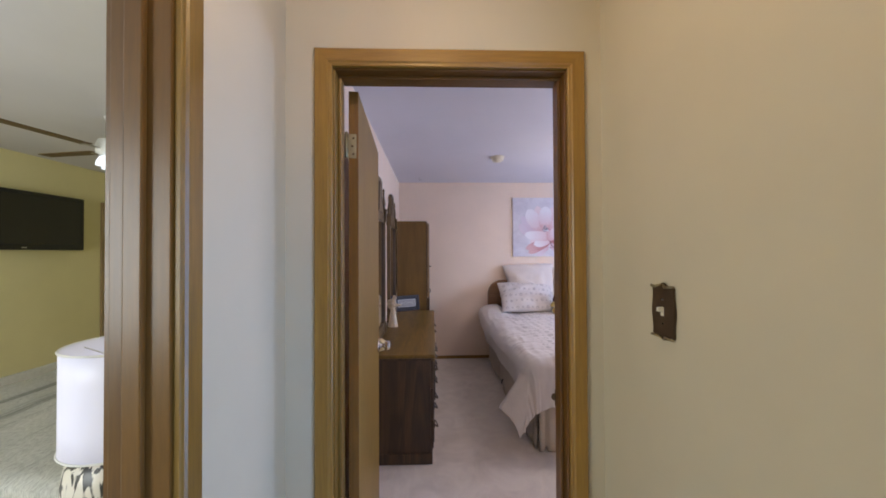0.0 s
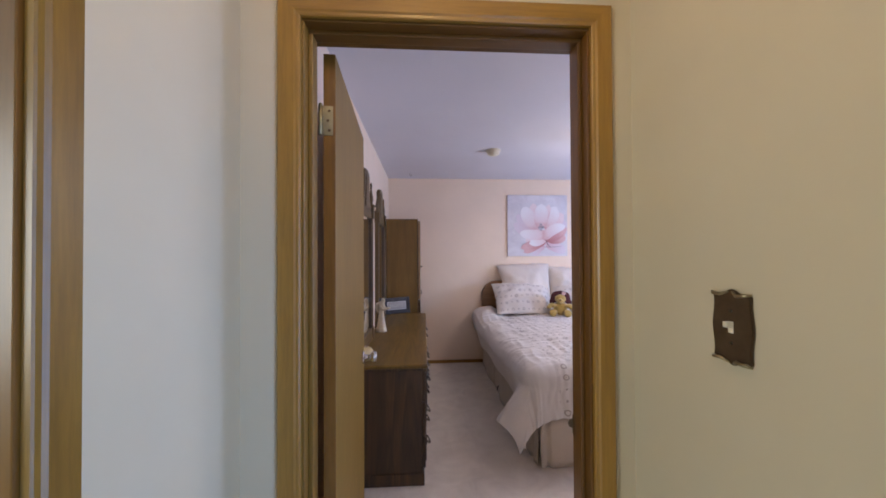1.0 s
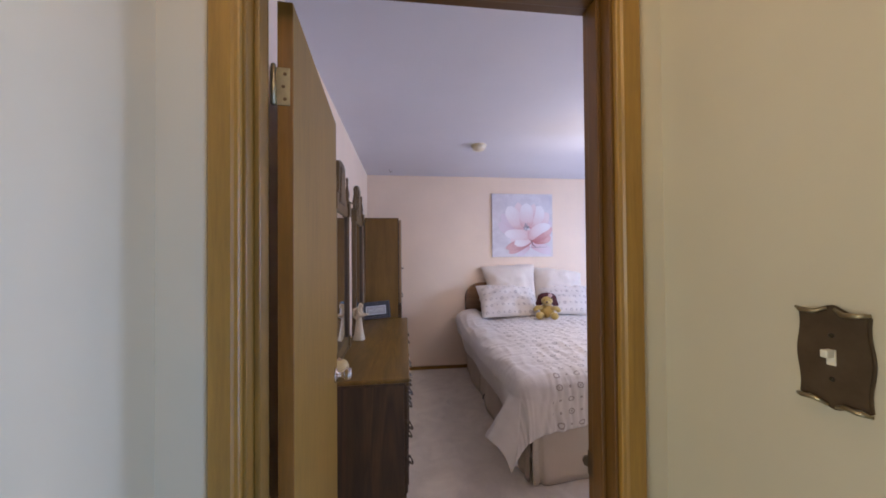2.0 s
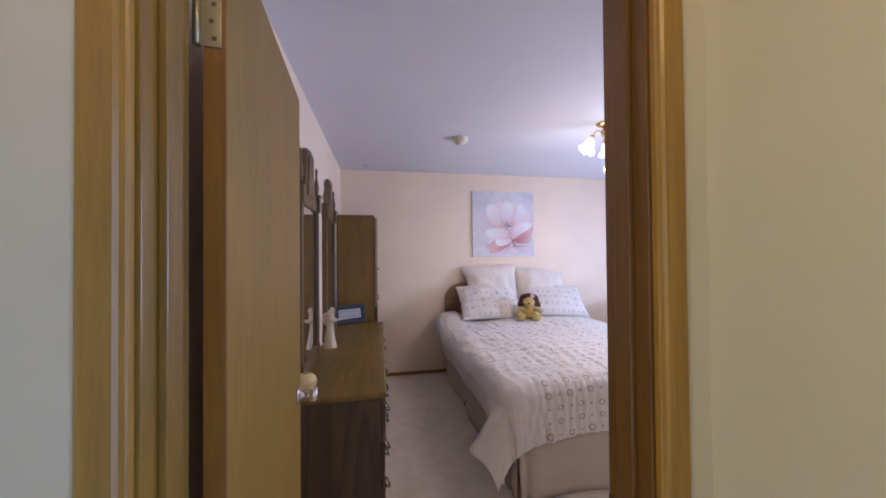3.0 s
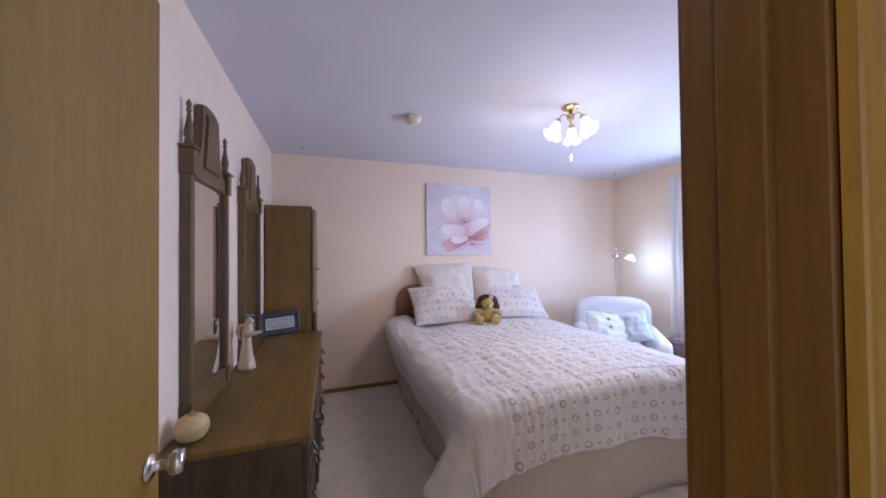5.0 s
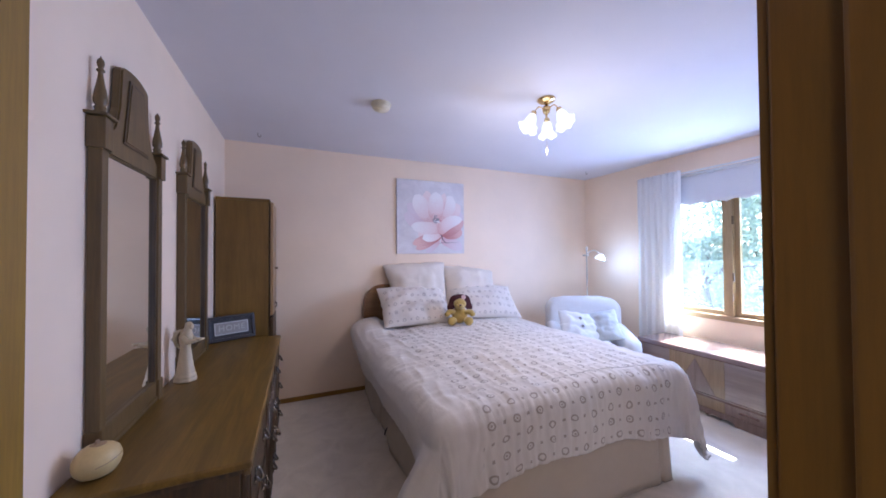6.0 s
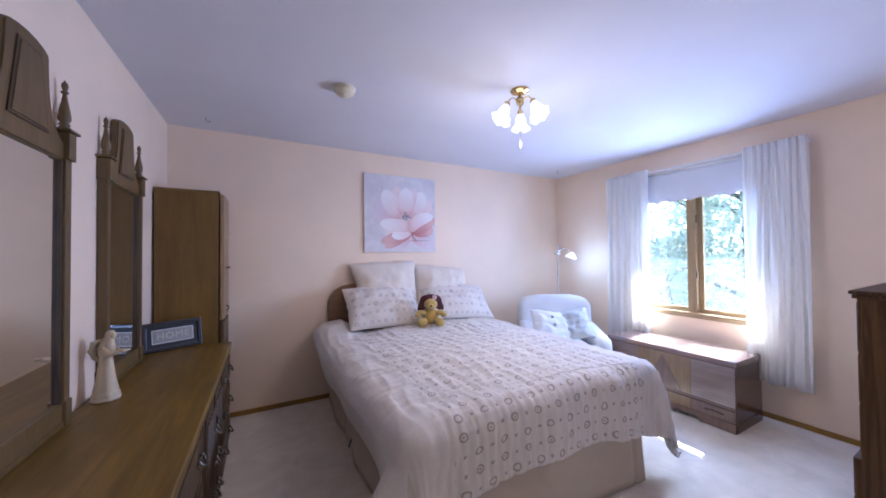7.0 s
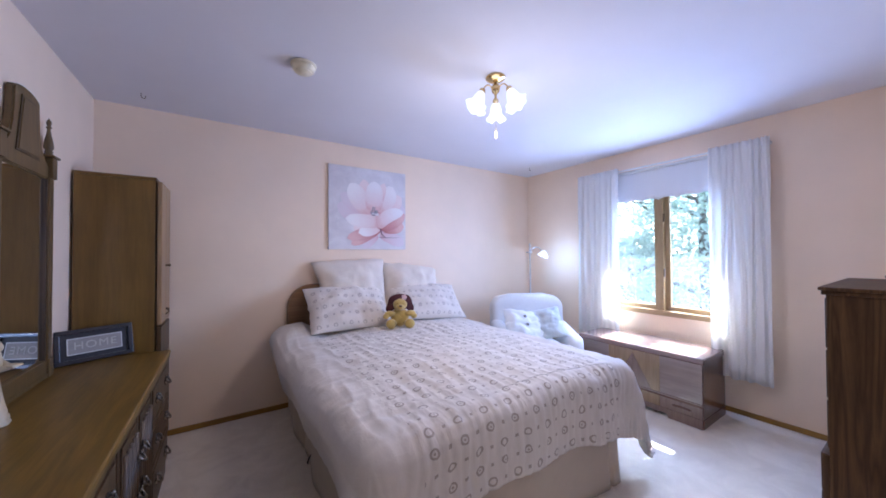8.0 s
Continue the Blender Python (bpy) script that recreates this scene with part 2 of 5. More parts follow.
STEEL = metal("satin_steel", (0.62, 0.60, 0.58), 0.3)
CERAMIC = plain("cream_ceramic", (0.60, 0.48, 0.31), 0.4)
GOURD = plain("pale_straw_gourd", (0.62, 0.45, 0.20), 0.45)
GOURD_TOP = plain("reddish_gourd_crown", (0.36, 0.23, 0.12), 0.5)
BLACK = plain("black_plastic", (0.012, 0.012, 0.013), 0.35)
SCREEN = plain("dark_glossy_screen", (0.012, 0.012, 0.014), 0.12)
FRAME_BLACK = plain("black_picture_frame", (0.015, 0.015, 0.02), 0.3)
MAT_NAVY = plain("dark_navy_mount", (0.018, 0.018, 0.022), 0.6)
PLAQUE = plain("grey_beige_print", (0.33, 0.31, 0.29), 0.6)
IVORY = plain("ivory_plastic", (0.76, 0.68, 0.50), 0.35)
WHITE_PAINT = plain("white_painted_wood", (0.78, 0.78, 0.76), 0.4)
DARK_GAP = plain("dark_gap", (0.02, 0.012, 0.008), 0.8)
SHADE_GLOW = glowing("lit_frosted_glass", (0.72, 0.80, 0.90), 0.10)
TABLE_SHADE = glowing("lit_white_shade", (0.62, 0.62, 0.74), 0.030)

MIRROR, _n, _l, _b = nodes_of("mirror_glass", 0.015, 1.0)
_b.inputs["Base Color"].default_value = (0.80, 0.80, 0.78, 1)
PANE, _n, _l, _b = nodes_of("window_pane", 0.0)
_b.inputs["Transmission Weight"].default_value = 1.0
_b.inputs["IOR"].default_value = 1.45


def sheer(name, color, through_share):
    m, n, l, b = nodes_of(name, 0.9)
    v = coords(n, l)
    f = noise_of(n, l, v, 500, 2)
    col = ramp(n, l, f, [(0.3, tuple(c * 0.93 for c in color)), (0.7, color)])
    l.new(col, b.inputs["Base Color"])
    tr, mx = n.new("ShaderNodeBsdfTranslucent"), n.new("ShaderNodeMixShader")
    l.new(col, tr.inputs[0])
    mx.inputs[0].default_value = through_share
    l.new(b.outputs[0], mx.inputs[1])
    l.new(tr.outputs[0], mx.inputs[2])
    l.new(mx.outputs[0], n["Material Output"].inputs[0])
    return m


CURTAIN = sheer("white_curtain_cloth", (0.95, 0.93, 0.90), 0.32)
# Near-clear sheet added to put a pale haze over the view outside.
HAZE_SHEET, _n, _l, _b = nodes_of("window_haze_sheet", 0.9)
_b.inputs["Base Color"].default_value = (0.62, 0.66, 0.72, 1)
_t, _c, _x, _y = _n.new("ShaderNodeBsdfTranslucent"), _n.new("ShaderNodeBsdfTransparent"), _n.new("ShaderNodeMixShader"), _n.new("ShaderNodeMixShader")
_t.inputs[0].default_value = (0.52, 0.66, 0.82, 1)
_x.inputs[0].default_value, _y.inputs[0].default_value = 0.5, 0.05
_l.new(_b.outputs[0], _x.inputs[1])
_l.new(_t.outputs[0], _x.inputs[2])
_l.new(_c.outputs[0], _y.inputs[1])
_l.new(_x.outputs[0], _y.inputs[2])
_l.new(_y.outputs[0], _n["Material Output"].inputs[0])
BLIND = sheer("white_roller_cloth", (0.80, 0.80, 0.82), 0.12)
# Leaf colour lightened well past foliage, so the trees look sunlit.
LEAVES = sheer("lightened_leaves", (0.50, 0.58, 0.52), 0.6)
BARK = plain("grey_bark", (0.12, 0.09, 0.07), 0.9)
GRASS = carpet("lawn", (0.035, 0.06, 0.02), (0.08, 0.11, 0.04), 0.0)
SIDING = paint("outer_siding", (0.6, 0.6, 0.58), 0.7)


# ---- mesh tools ----
def mesh_object(name, bm, material, smooth=False):
    me = bpy.data.meshes.new(name)
    bmesh.ops.recalc_face_normals(bm, faces=bm.faces)
    for f in bm.faces:
        f.smooth = smooth
    bm.to_mesh(me)
    bm.free()
    for m in material if isinstance(material, (list, tuple)) else [material]:
        me.materials.append(m)
    return new(name, me)


def part(name, bm, material, parent, label="", smooth=False):
    """Links a bmesh, made in the thing's own space, as one part of it."""
    ob = mesh_object(name, bm, material, smooth)
    ob.parent = parent
    if label:
        ob["label"] = label
    return ob


def thing(name, label, category, at=(0, 0, 0), turn=0.0, group="", kind=""):
    ob = new(name)
    ob.empty_display_size = 0.1
    ob.matrix_basis = pose(*at, 0, 0, turn)
    return tagged(ob, label, category, group, kind)


def absorb(bm, other, m=None):
    """Joins other into bm."""
    if m is not None:
        bmesh.ops.transform(other, matrix=m, verts=other.verts)
    tmp = bpy.data.meshes.new("tmp")
    other.to_mesh(tmp)
    other.free()
    bm.from_mesh(tmp)
    bpy.data.meshes.remove(tmp)
    return bm


def fused(name, bm, material, voxel):
    """One closed skin over the shapes in bm."""
    rough = mesh_object("rough", bm, material, True)
    mod = rough.modifiers.new("skin", "REMESH")
    mod.mode, mod.voxel_size, mod.use_smooth_shade = "VOXEL", voxel, True
    bpy.context.view_layer.update()
    me = bpy.data.meshes.new_from_object(rough.evaluated_get(bpy.context.evaluated_depsgraph_get()))
    me.name = name
    bpy.data.objects.remove(rough)
    return new(name, me)


def block(x0, x1, y0, y1, z0, z1, bevel=0.0, seg=2):
    bm = bmesh.new()
    bmesh.ops.create_cube(bm, size=1)
    bmesh.ops.transform(bm, matrix=Matrix.Translation(((x0 + x1) / 2, (y0 + y1) / 2, (z0 + z1) / 2)) @ Matrix.Diagonal((x1 - x0, y1 - y0, z1 - z0, 1)), verts=bm.verts)
    if bevel:
        bmesh.ops.bevel(bm, geom=list(bm.edges), offset=bevel, segments=seg, profile=0.6, affect="EDGES")
    return bm


def blocks(*rows, bevel=0.0):
    bm = bmesh.new()
    for r in rows:
        absorb(bm, block(*r, bevel=bevel))
    return bm


def lathe(profile, n=24, m=None):
    """Turns a profile of (radius, height) round z."""
    bm = bmesh.new()
    rings = []
    for r, z in profile:
        rings.append([bm.verts.new((max(r, 1e-4) * math.cos(math.tau * i / n), max(r, 1e-4) * math.sin(math.tau * i / n), z)) for i in range(n)])
    for a, b in zip(rings, rings[1:]):
        for i in range(n):
            bm.faces.new((a[i], a[(i + 1) % n], b[(i + 1) % n], b[i]))
    bm.faces.new(rings[0])
    bm.faces.new(rings[-1])
    if m is not None:
        bmesh.ops.transform(bm, matrix=m, verts=bm.verts)
    return bm


def tube(points, r, n=10):
    """A round bar along points; r may be a number or one for each point."""
    bm = bmesh.new()
    pts = [Vector(p) for p in points]
    rs = r if isinstance(r, (list, tuple)) else [r] * len(pts)
    rings = []
    for i, p in enumerate(pts):
        d = (pts[min(i + 1, len(pts) - 1)] - pts[max(i - 1, 0)]).normalized()
        q = d.to_track_quat("Z", "Y")
        rings.append([bm.verts.new(p + q @ Vector((rs[i] * math.cos(math.tau * k / n), rs[i] * math.sin(math.tau * k / n), 0))) for k in range(n)])
    for a, b in zip(rings, rings[1:]):
        for k in range(n):
            bm.faces.new((a[k], a[(k + 1) % n], b[(k + 1) % n], b[k]))
    bm.faces.new(rings[0])
    bm.faces.new(rings[-1])
    return bm


def slab(outline, depth, bevel=0.0):
    """An outline in the xz plane, thickened along y from 0 to depth."""
    bm = bmesh.new()
    f = bm.faces.new([bm.verts.new((x, 0, z)) for x, z in outline])
    ext = bmesh.ops.extrude_face_region(bm, geom=[f])
    bmesh.ops.translate(bm, vec=(0, depth, 0), verts=[e for e in ext["geom"] if isinstance(e, bmesh.types.BMVert)])
    if bevel:
        bmesh.ops.bevel(bm, geom=[e for e in bm.edges if len(e.link_faces) == 2 and e.calc_face_angle(0) > 0.9 and abs((e.verts[0].co - e.verts[1].co).y) < 1e-6], offset=bevel, segments=2, affect="EDGES")
    return bm


def ball(rx, ry, rz, at=(0, 0, 0), seg=20, rough=0.0, freq=8.0):
    bm = bmesh.new()
    bmesh.ops.create_uvsphere(bm, u_segments=seg, v_segments=max(8, seg * 2 // 3), radius=1)
    for v in bm.verts:
        k = 1 + rough * noise.noise(v.co * freq / 4)
        v.co = Vector((v.co.x * rx * k, v.co.y * ry * k, v.co.z * rz * k)) + Vector(at)
    return bm


def sheet(nu, nv, fn, uv=None):
    """A grid of points fn(u, v), u and v from 0 to 1; uv(u, v) gives its UV map in metres."""
    bm = bmesh.new()
    lay = bm.loops.layers.uv.new("UVMap") if uv else None
    g = [[bm.verts.new(fn(i / nu, j / nv)) for i in range(nu + 1)] for j in range(nv + 1)]
    for j in range(nv):
        for i in range(nu):
            f = bm.faces.new((g[j][i], g[j][i + 1], g[j + 1][i + 1], g[j + 1][i]))
            if uv:
                for lp, (a, b) in zip(f.loops, ((i, j), (i + 1, j), (i + 1, j + 1), (i, j + 1))):
                    lp[lay].uv = uv(a / nu, b / nv)
    return bm


def structure(name, bm, material, label="", category=""):
    return tagged(mesh_object(name, bm, material), label, category, "", "structure")


# ---- structure ----
WL, WR, WB, WD0, WD1, CZ = -0.285, 4.075, 4.934, 1.475, 1.590, 2.44
HL, HR = -0.304, 0.757
JL, JR, JT = -0.142, 0.632, 2.075          # clear doorway of the bedroom
GX0, GY1 = -3.75, 5.05                       # far walls of the guest room
LY0, LY1 = 0.15, 1.005                      # doorway in the hall's west wall
WY0, WY1, WZ0, WZ1 = 2.630, 3.840, 0.78, 2.12    # window opening

def plan(z0, z1):
    return blocks((-3.85, -0.36, -0.8, 5.15, z0, z1), (-0.36, 0.872, -2.6, 1.55, z0, z1), (0.872, 2.3, -0.9, 1.55, z0, z1), (-0.36, 4.225, 1.55, 5.054, z0, z1))


structure("floor", plan(-0.20, 0.0), CARPET, "beige cut-pile carpet over the whole floor", "carpet")
structure("ceiling", plan(CZ, CZ + 0.15), CEILING, "plain white painted ceiling", "ceiling")
structure("wall_north", block(WL - 0.12, WR + 0.12, WB, WB + 0.12, 0, CZ), PEACH, "peach painted bedroom wall behind the bed", "wall")
structure("wall_west", block(WL - 0.115, WL, WD1, WB, 0, CZ), PEACH, "peach painted bedroom wall behind the dresser", "wall")
structure("wall_east", blocks((WR, WR + 0.15, WD0, WY0, 0, CZ), (WR, WR + 0.15, WY1, WB, 0, CZ), (WR, WR + 0.15, WY0, WY1, 0, WZ0), (WR, WR + 0.15, WY0, WY1, WZ1, CZ)),
          PEACH, "peach painted bedroom wall round the window", "wall")
G = 0.02                                      # jamb lining
structure("wall_south", blocks((WL - 0.115, JL - G, WD0 + 0.058, WD1, 0, CZ), (JR + G, WR, WD0 + 0.058, WD1, 0, CZ), (JL - G, JR + G, WD0 + 0.058, WD1, JT + G, CZ)),
          PEACH, "peach painted bedroom wall round the doorway", "wall")
structure("wall_hall_end", blocks((HL, JL - G, WD0, WD0 + 0.058, 0, CZ), (JR + G, HR, WD0, WD0 + 0.058, 0, CZ), (JL - G, JR + G, WD0, WD0 + 0.058, JT + G, CZ)),
          CREAM, "cream painted wall at the end of the hall", "wall")
structure("wall_hall_east", blocks((HR, HR + 0.115, 0.68, WD0 + 0.058, 0, CZ), (HR, HR + 0.115, -2.5, -0.12, 0, CZ), (HR, HR + 0.115, -0.12, 0.68, 2.06, CZ)), CREAM, "cream painted hall wall with a switch", "wall")
# Unseen room, added behind the assumed opening in the hall's east wall.
structure("wall_side_room", blocks((2.2, 2.3, -0.9, 1.40, 0, CZ), (HR + 0.115, 2.2, -0.9, -0.8, 0, CZ), (HR + 0.115, 2.2, 1.30, 1.40, 0, CZ)), CREAM, "cream painted wall closing an assumed side room", "wall")
structure("wall_hall_west", blocks((HL - 0.058, HL, LY1 + G, WD0, 0, CZ), (HL - 0.058, HL, -2.5, LY0 - G, 0, CZ), (HL - 0.058, HL, LY0 - G, LY1 + G, 2.095, CZ)),
          CREAM, "cream painted hall wall beside the guest room door", "wall")
structure("wall_guest_east", blocks((HL - 0.116, HL - 0.058, LY1 + G, GY1, 0, CZ), (HL - 0.116, HL - 0.058, -2.5, LY0 - G, 0, CZ), (HL - 0.116, HL - 0.058, LY0 - G, LY1 + G, 2.095, CZ)),
          OLIVE, "olive yellow painted guest room wall", "wall")
structure("wall_hall_back", block(HL - 0.058, HR + 0.1, -2.6, -2.5, 0, CZ), CREAM, "cream painted wall closing the hall", "wall")
structure("wall_guest_west", block(GX0 - 0.1, GX0, -0.7, GY1 + 0.1, 0, CZ), OLIVE, "olive yellow painted wall behind the television", "wall")
structure("wall_guest_north", block(GX0, HL - 0.116, GY1, GY1 + 0.1, 0, CZ), OLIVE, "olive yellow painted guest room wall", "wall")
structure("wall_guest_south", block(GX0, HL - 0.116, -0.8, -0.7, 0, CZ), OLIVE, "olive yellow painted guest room wall", "wall")


def baseboard(rows):
    for name, r, m in rows:
        structure(name, block(*r, bevel=0.003), m, "narrow brown wooden baseboard", "baseboard")


baseboard([("baseboard_north", (0.0, WR, WB - 0.011, WB - 0.001, 0, 0.042), TRIM_X), ("baseboard_west", (WL + 0.001, WL + 0.011, WD1 + 0.9, 4.92, 0, 0.042), TRIM_Y),
           ("baseboard_east", (WR - 0.011, WR - 0.001, WD1 + 0.02, WB - 0.012, 0, 0.042), TRIM_Y), ("baseboard_south", (JR + 0.09, WR - 0.012, WD1 + 0.001, WD1 + 0.011, 0, 0.042), TRIM_X),
           ("baseboard_hall", (HR - 0.011, HR - 0.001, -2.4, WD0 - 0.002, 0, 0.06), TRIM_Y)])
structure("baseboard_guest", block(GX0 + 0.001, GX0 + 0.045, -0.6, 4.2, 0, 0.35, bevel=0.006), WHITE_PAINT, "white baseboard heater along the guest wall", "baseboard")


def casing_strip(w, length, t=0.017):
    """A moulded casing strip: w along x from its inner edge, t proud along -y, length along z."""
    prof = [(0, 0), (0, -t * 0.62), (w * 0.05, -t * 0.72), (w * 0.16, -t * 0.76), (w * 0.24, -t), (w * 0.93, -t * 0.92), (w, -t * 0.7), (w, 0)]
    bm = bmesh.new()
    lo = [bm.verts.new((x, y, 0)) for x, y in prof]
    # mitred top end
    hi = [bm.verts.new((x, y, length + x)) for x, y in prof]
    k = len(prof)
    for i in range(k):
        bm.faces.new((lo[i], lo[(i + 1) % k], hi[(i + 1) % k], hi[i]))
    bm.faces.new(lo)
    bm.faces.new(hi)
    return bm


def head_strip(w, span, t=0.017):
    """The mitred casing over an opening: span along x between the inner edges, w up."""
    prof = [(0, 0), (0, -t * 0.62), (w * 0.05, -t * 0.72), (w * 0.16, -t * 0.76), (w * 0.24, -t), (w * 0.93, -t * 0.92), (w, -t * 0.7), (w, 0)]
    bm = bmesh.new()
    a = [bm.verts.new((-z, y, z)) for z, y in prof]
    b = [bm.verts.new((span + z, y, z)) for z, y in prof]
    k = len(prof)
    for i in range(k):
        bm.faces.new((a[i], a[(i + 1) % k], b[(i + 1) % k], b[i]))
    bm.faces.new(a)
    bm.faces.new(b)
    return bm


def door_frame(name, label, width, height, depth, frame_m, stop_at, back_t=0.017, face=None):
    """Jambs, head, stops and casings in the frame m: x across the opening, y through the wall, z up."""
    ob = thing(name, label, "door frame", kind="structure")
    ob.matrix_basis = frame_m
    t = 0.02
    # Hinge side half darkened, strike side and back fully: shade in the colour.
    part("jamb", block(-t, 0, 0.002, depth - 0.002, 0, height, 0.002), TRIM_HALF_SHADED, ob)
    part("jamb", block(width, width + t, 0.002, depth - 0.002, 0, height, 0.002), TRIM_SHADED, ob)
    part("head_jamb", block(-t, width + t, 0.002, depth - 0.002, height, height + t, 0.002), TRIM_SHADED_X, ob)
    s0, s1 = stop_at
    part("stop", block(0, 0.012, s0, s1, 0, height - 0.012, 0.003), TRIM_HALF_SHADED, ob)
    part("stop", block(width - 0.012, width, s0, s1, 0, height - 0.012, 0.003), TRIM_SHADED, ob)
    part("head_stop", block(0, width, s0, s1, height - 0.012, height, 0.003), TRIM_SHADED_X, ob)
    w, r = 0.058, 0.006
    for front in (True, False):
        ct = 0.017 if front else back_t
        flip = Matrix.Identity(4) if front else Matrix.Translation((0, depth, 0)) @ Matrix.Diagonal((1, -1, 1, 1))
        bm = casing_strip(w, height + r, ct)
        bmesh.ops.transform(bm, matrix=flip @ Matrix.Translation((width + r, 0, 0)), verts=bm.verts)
        part("casing", bm, (face or TRIM) if front else TRIM_SHADED, ob)
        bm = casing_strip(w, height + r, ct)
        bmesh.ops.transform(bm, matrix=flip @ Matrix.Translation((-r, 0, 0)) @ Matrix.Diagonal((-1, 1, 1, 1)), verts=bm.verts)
        part("casing", bm, (face or TRIM) if front else TRIM_SHADED, ob)
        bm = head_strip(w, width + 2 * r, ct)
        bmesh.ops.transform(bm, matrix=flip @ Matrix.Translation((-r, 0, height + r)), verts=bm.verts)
        part("head_casing", bm, TRIM_X if front else TRIM_SHADED_X, ob)
    return ob


bedroom_frame = door_frame("door_frame_1", "golden brown wooden door frame of the bedroom", JR - JL, JT, WD1 - WD0, pose(JL, WD0, 0), (0.035, 0.075), 0.009)
strike = blocks((JR - JL - 0.0016, JR - JL, 0.082, 0.1135, 0.895, 0.955), bevel=0.0006)
absorb(strike, tube([(JR - JL - 0.001, 0.112, 0.925), (JR - JL + 0.001, 0.118, 0.925), (JR - JL + 0.006, 0.122, 0.925)], [0.014, 0.013, 0.010], 8))
part("strike_plate", strike, BRONZE, bedroom_frame, "dark brass strike plate")
# Front casing coloured darker as well, for the shade on this frame.
door_frame("door_frame_2", "wooden door frame of the guest room, shade put into its browns", LY1 - LY0, 2.07, 0.116, pose(HL, LY0, 0, 0, 0, 90), (0.045, 0.08), face=TRIM_HALF_SHADED)

# ---- bedroom door, standing open ----
DOOR_TURN = 93.8
door = thing("door_1", "flat brown veneer door standing wide open", "door", (JL + 0.012, WD1 + 0.012, 0), DOOR_TURN, kind="structure")
part("leaf", block(0.006, 0.752, -0.036, 0.0, 0.012, 2.066, 0.0015), LEAF, door)
part("edge_band", block(0.003, 0.0058, -0.0355, -0.0005, 0.012, 2.0655, 0.0008), DOOR_EDGE, door, "reddish brown solid edge")


def hinge_at(z):
    bm = blocks((0.0002, 0.0028, -0.029, 0.006, z - 0.045, z + 0.045), bevel=0.0008)
    h = part("hinge", bm, HINGE, door, "dull brass butt hinge")
    kn = lathe([(0.005, 0), (0.007, 0.002), (0.007, 0.088), (0.005, 0.09), (0.006, 0.094), (0.003, 0.098)], 12, Matrix.Translation((0.0, 0.007, z - 0.045)))
    part("knuckle", kn, HINGE, h, smooth=True)
    sc = bmesh.new()
    for dz, dy in ((-0.03, -0.012), (0.0, -0.008), (0.03, -0.012)):
        absorb(sc, lathe([(0.0045, 0), (0.003, 0.002)], 10, Matrix.Translation((0.0004, dy - 0.006, z + dz)) @ Matrix.Rotation(radians(-90), 4, "Y")))
    part("screws", sc, BRONZE, h)


for z in (1.86, 0.30):
    hinge_at(z)
for side in (1, -1):
    m = Matrix.Translation((0.758 - 0.065, 0.0 if side > 0 else -0.036, 0.925)) @ Matrix.Rotation(radians(-90 * side), 4, "X")
    part("knob", lathe([(0.032, 0), (0.032, 0.004), (0.026, 0.009), (0.012, 0.012), (0.011, 0.034), (0.018, 0.040), (0.026, 0.046), (0.028, 0.056), (0.027, 0.066), (0.021, 0.071), (0.0, 0.072)], 28, m), CHROME, door, "brushed nickel door knob", True)

# Unseen overhang, added to keep sun off the glass above about 1.37 m.
structure("eave", blocks((WR + 0.15, 5.13, -2.0, 8.0, 2.50, 2.62), (5.13, 5.155, -2.0, 8.0, 2.48, 2.66)), SIDING, "unseen roof overhang shading the upper window", "eave")

# ---- window ----
window = thing("window_1", "honey pine casement window with two panes", "window", (WR, 0, 0), kind="structure")
fx0, fx1 = 0.035, 0.125
part("frame", blocks((0.0, 0.145, WY0 - 0.0, WY0 + 0.035, WZ0, WZ1), (0.0, 0.145, WY1 - 0.035, WY1, WZ0, WZ1), bevel=0.003), WINDOW_WOOD, window)
part("sill", block(-0.010, 0.145, WY0 - 0.03, WY1 + 0.03, WZ0 - 0.045, WZ0 + 0.004, 0.004), WINDOW_WOOD_Y, window)
part("head", block(0.0, 0.145, WY0 + 0.035, WY1 - 0.035, WZ1 - 0.035, WZ1, 0.003), WINDOW_WOOD_Y, window)
MY = 3.235
part("mullion", block(0.0, 0.13, MY - 0.028, MY + 0.028, WZ0 + 0.004, WZ1 - 0.035, 0.004), WINDOW_WOOD, window)
for a, b in ((WY0 + 0.035, MY - 0.028), (MY + 0.028, WY1 - 0.035)):
    z0, z1 = WZ0 + 0.004, WZ1 - 0.035
    sash = part("sash", blocks((0.045, 0.085, a, a + 0.042, z0, z1), (0.045, 0.085, b - 0.042, b, z0, z1), bevel=0.003), WINDOW_WOOD, window)
    part("rail", blocks((0.045, 0.085, a + 0.042, b - 0.042, z0, z0 + 0.045), (0.045, 0.085, a + 0.042, b - 0.042, z1 - 0.042, z1), bevel=0.003), WINDOW_WOOD_Y, sash)
    pane = part("pane", block(0.062, 0.067, a + 0.04, b - 0.04, z0 + 0.04, z1 - 0.04), PANE, sash)
    pane.visible_shadow = False
    # Added haze sheet inside each sash, just before the pane.
    part("haze_sheet", block(0.0560, 0.0564, a + 0.0425, b - 0.0425, z0 + 0.0455, z1 - 0.0425), HAZE_SHEET, sash, "thin pale sheet added to haze the view")
part("lock", block(-0.012, 0.0, MY - 0.045, MY - 0.030, 1.12, 1.20, 0.003), BRONZE, window, "dark sash lock lever")
part("lock", block(-0.012, 0.0, MY - 0.045, MY - 0.030, 1.66, 1.74, 0.003), BRONZE, window, "dark sash lock lever")

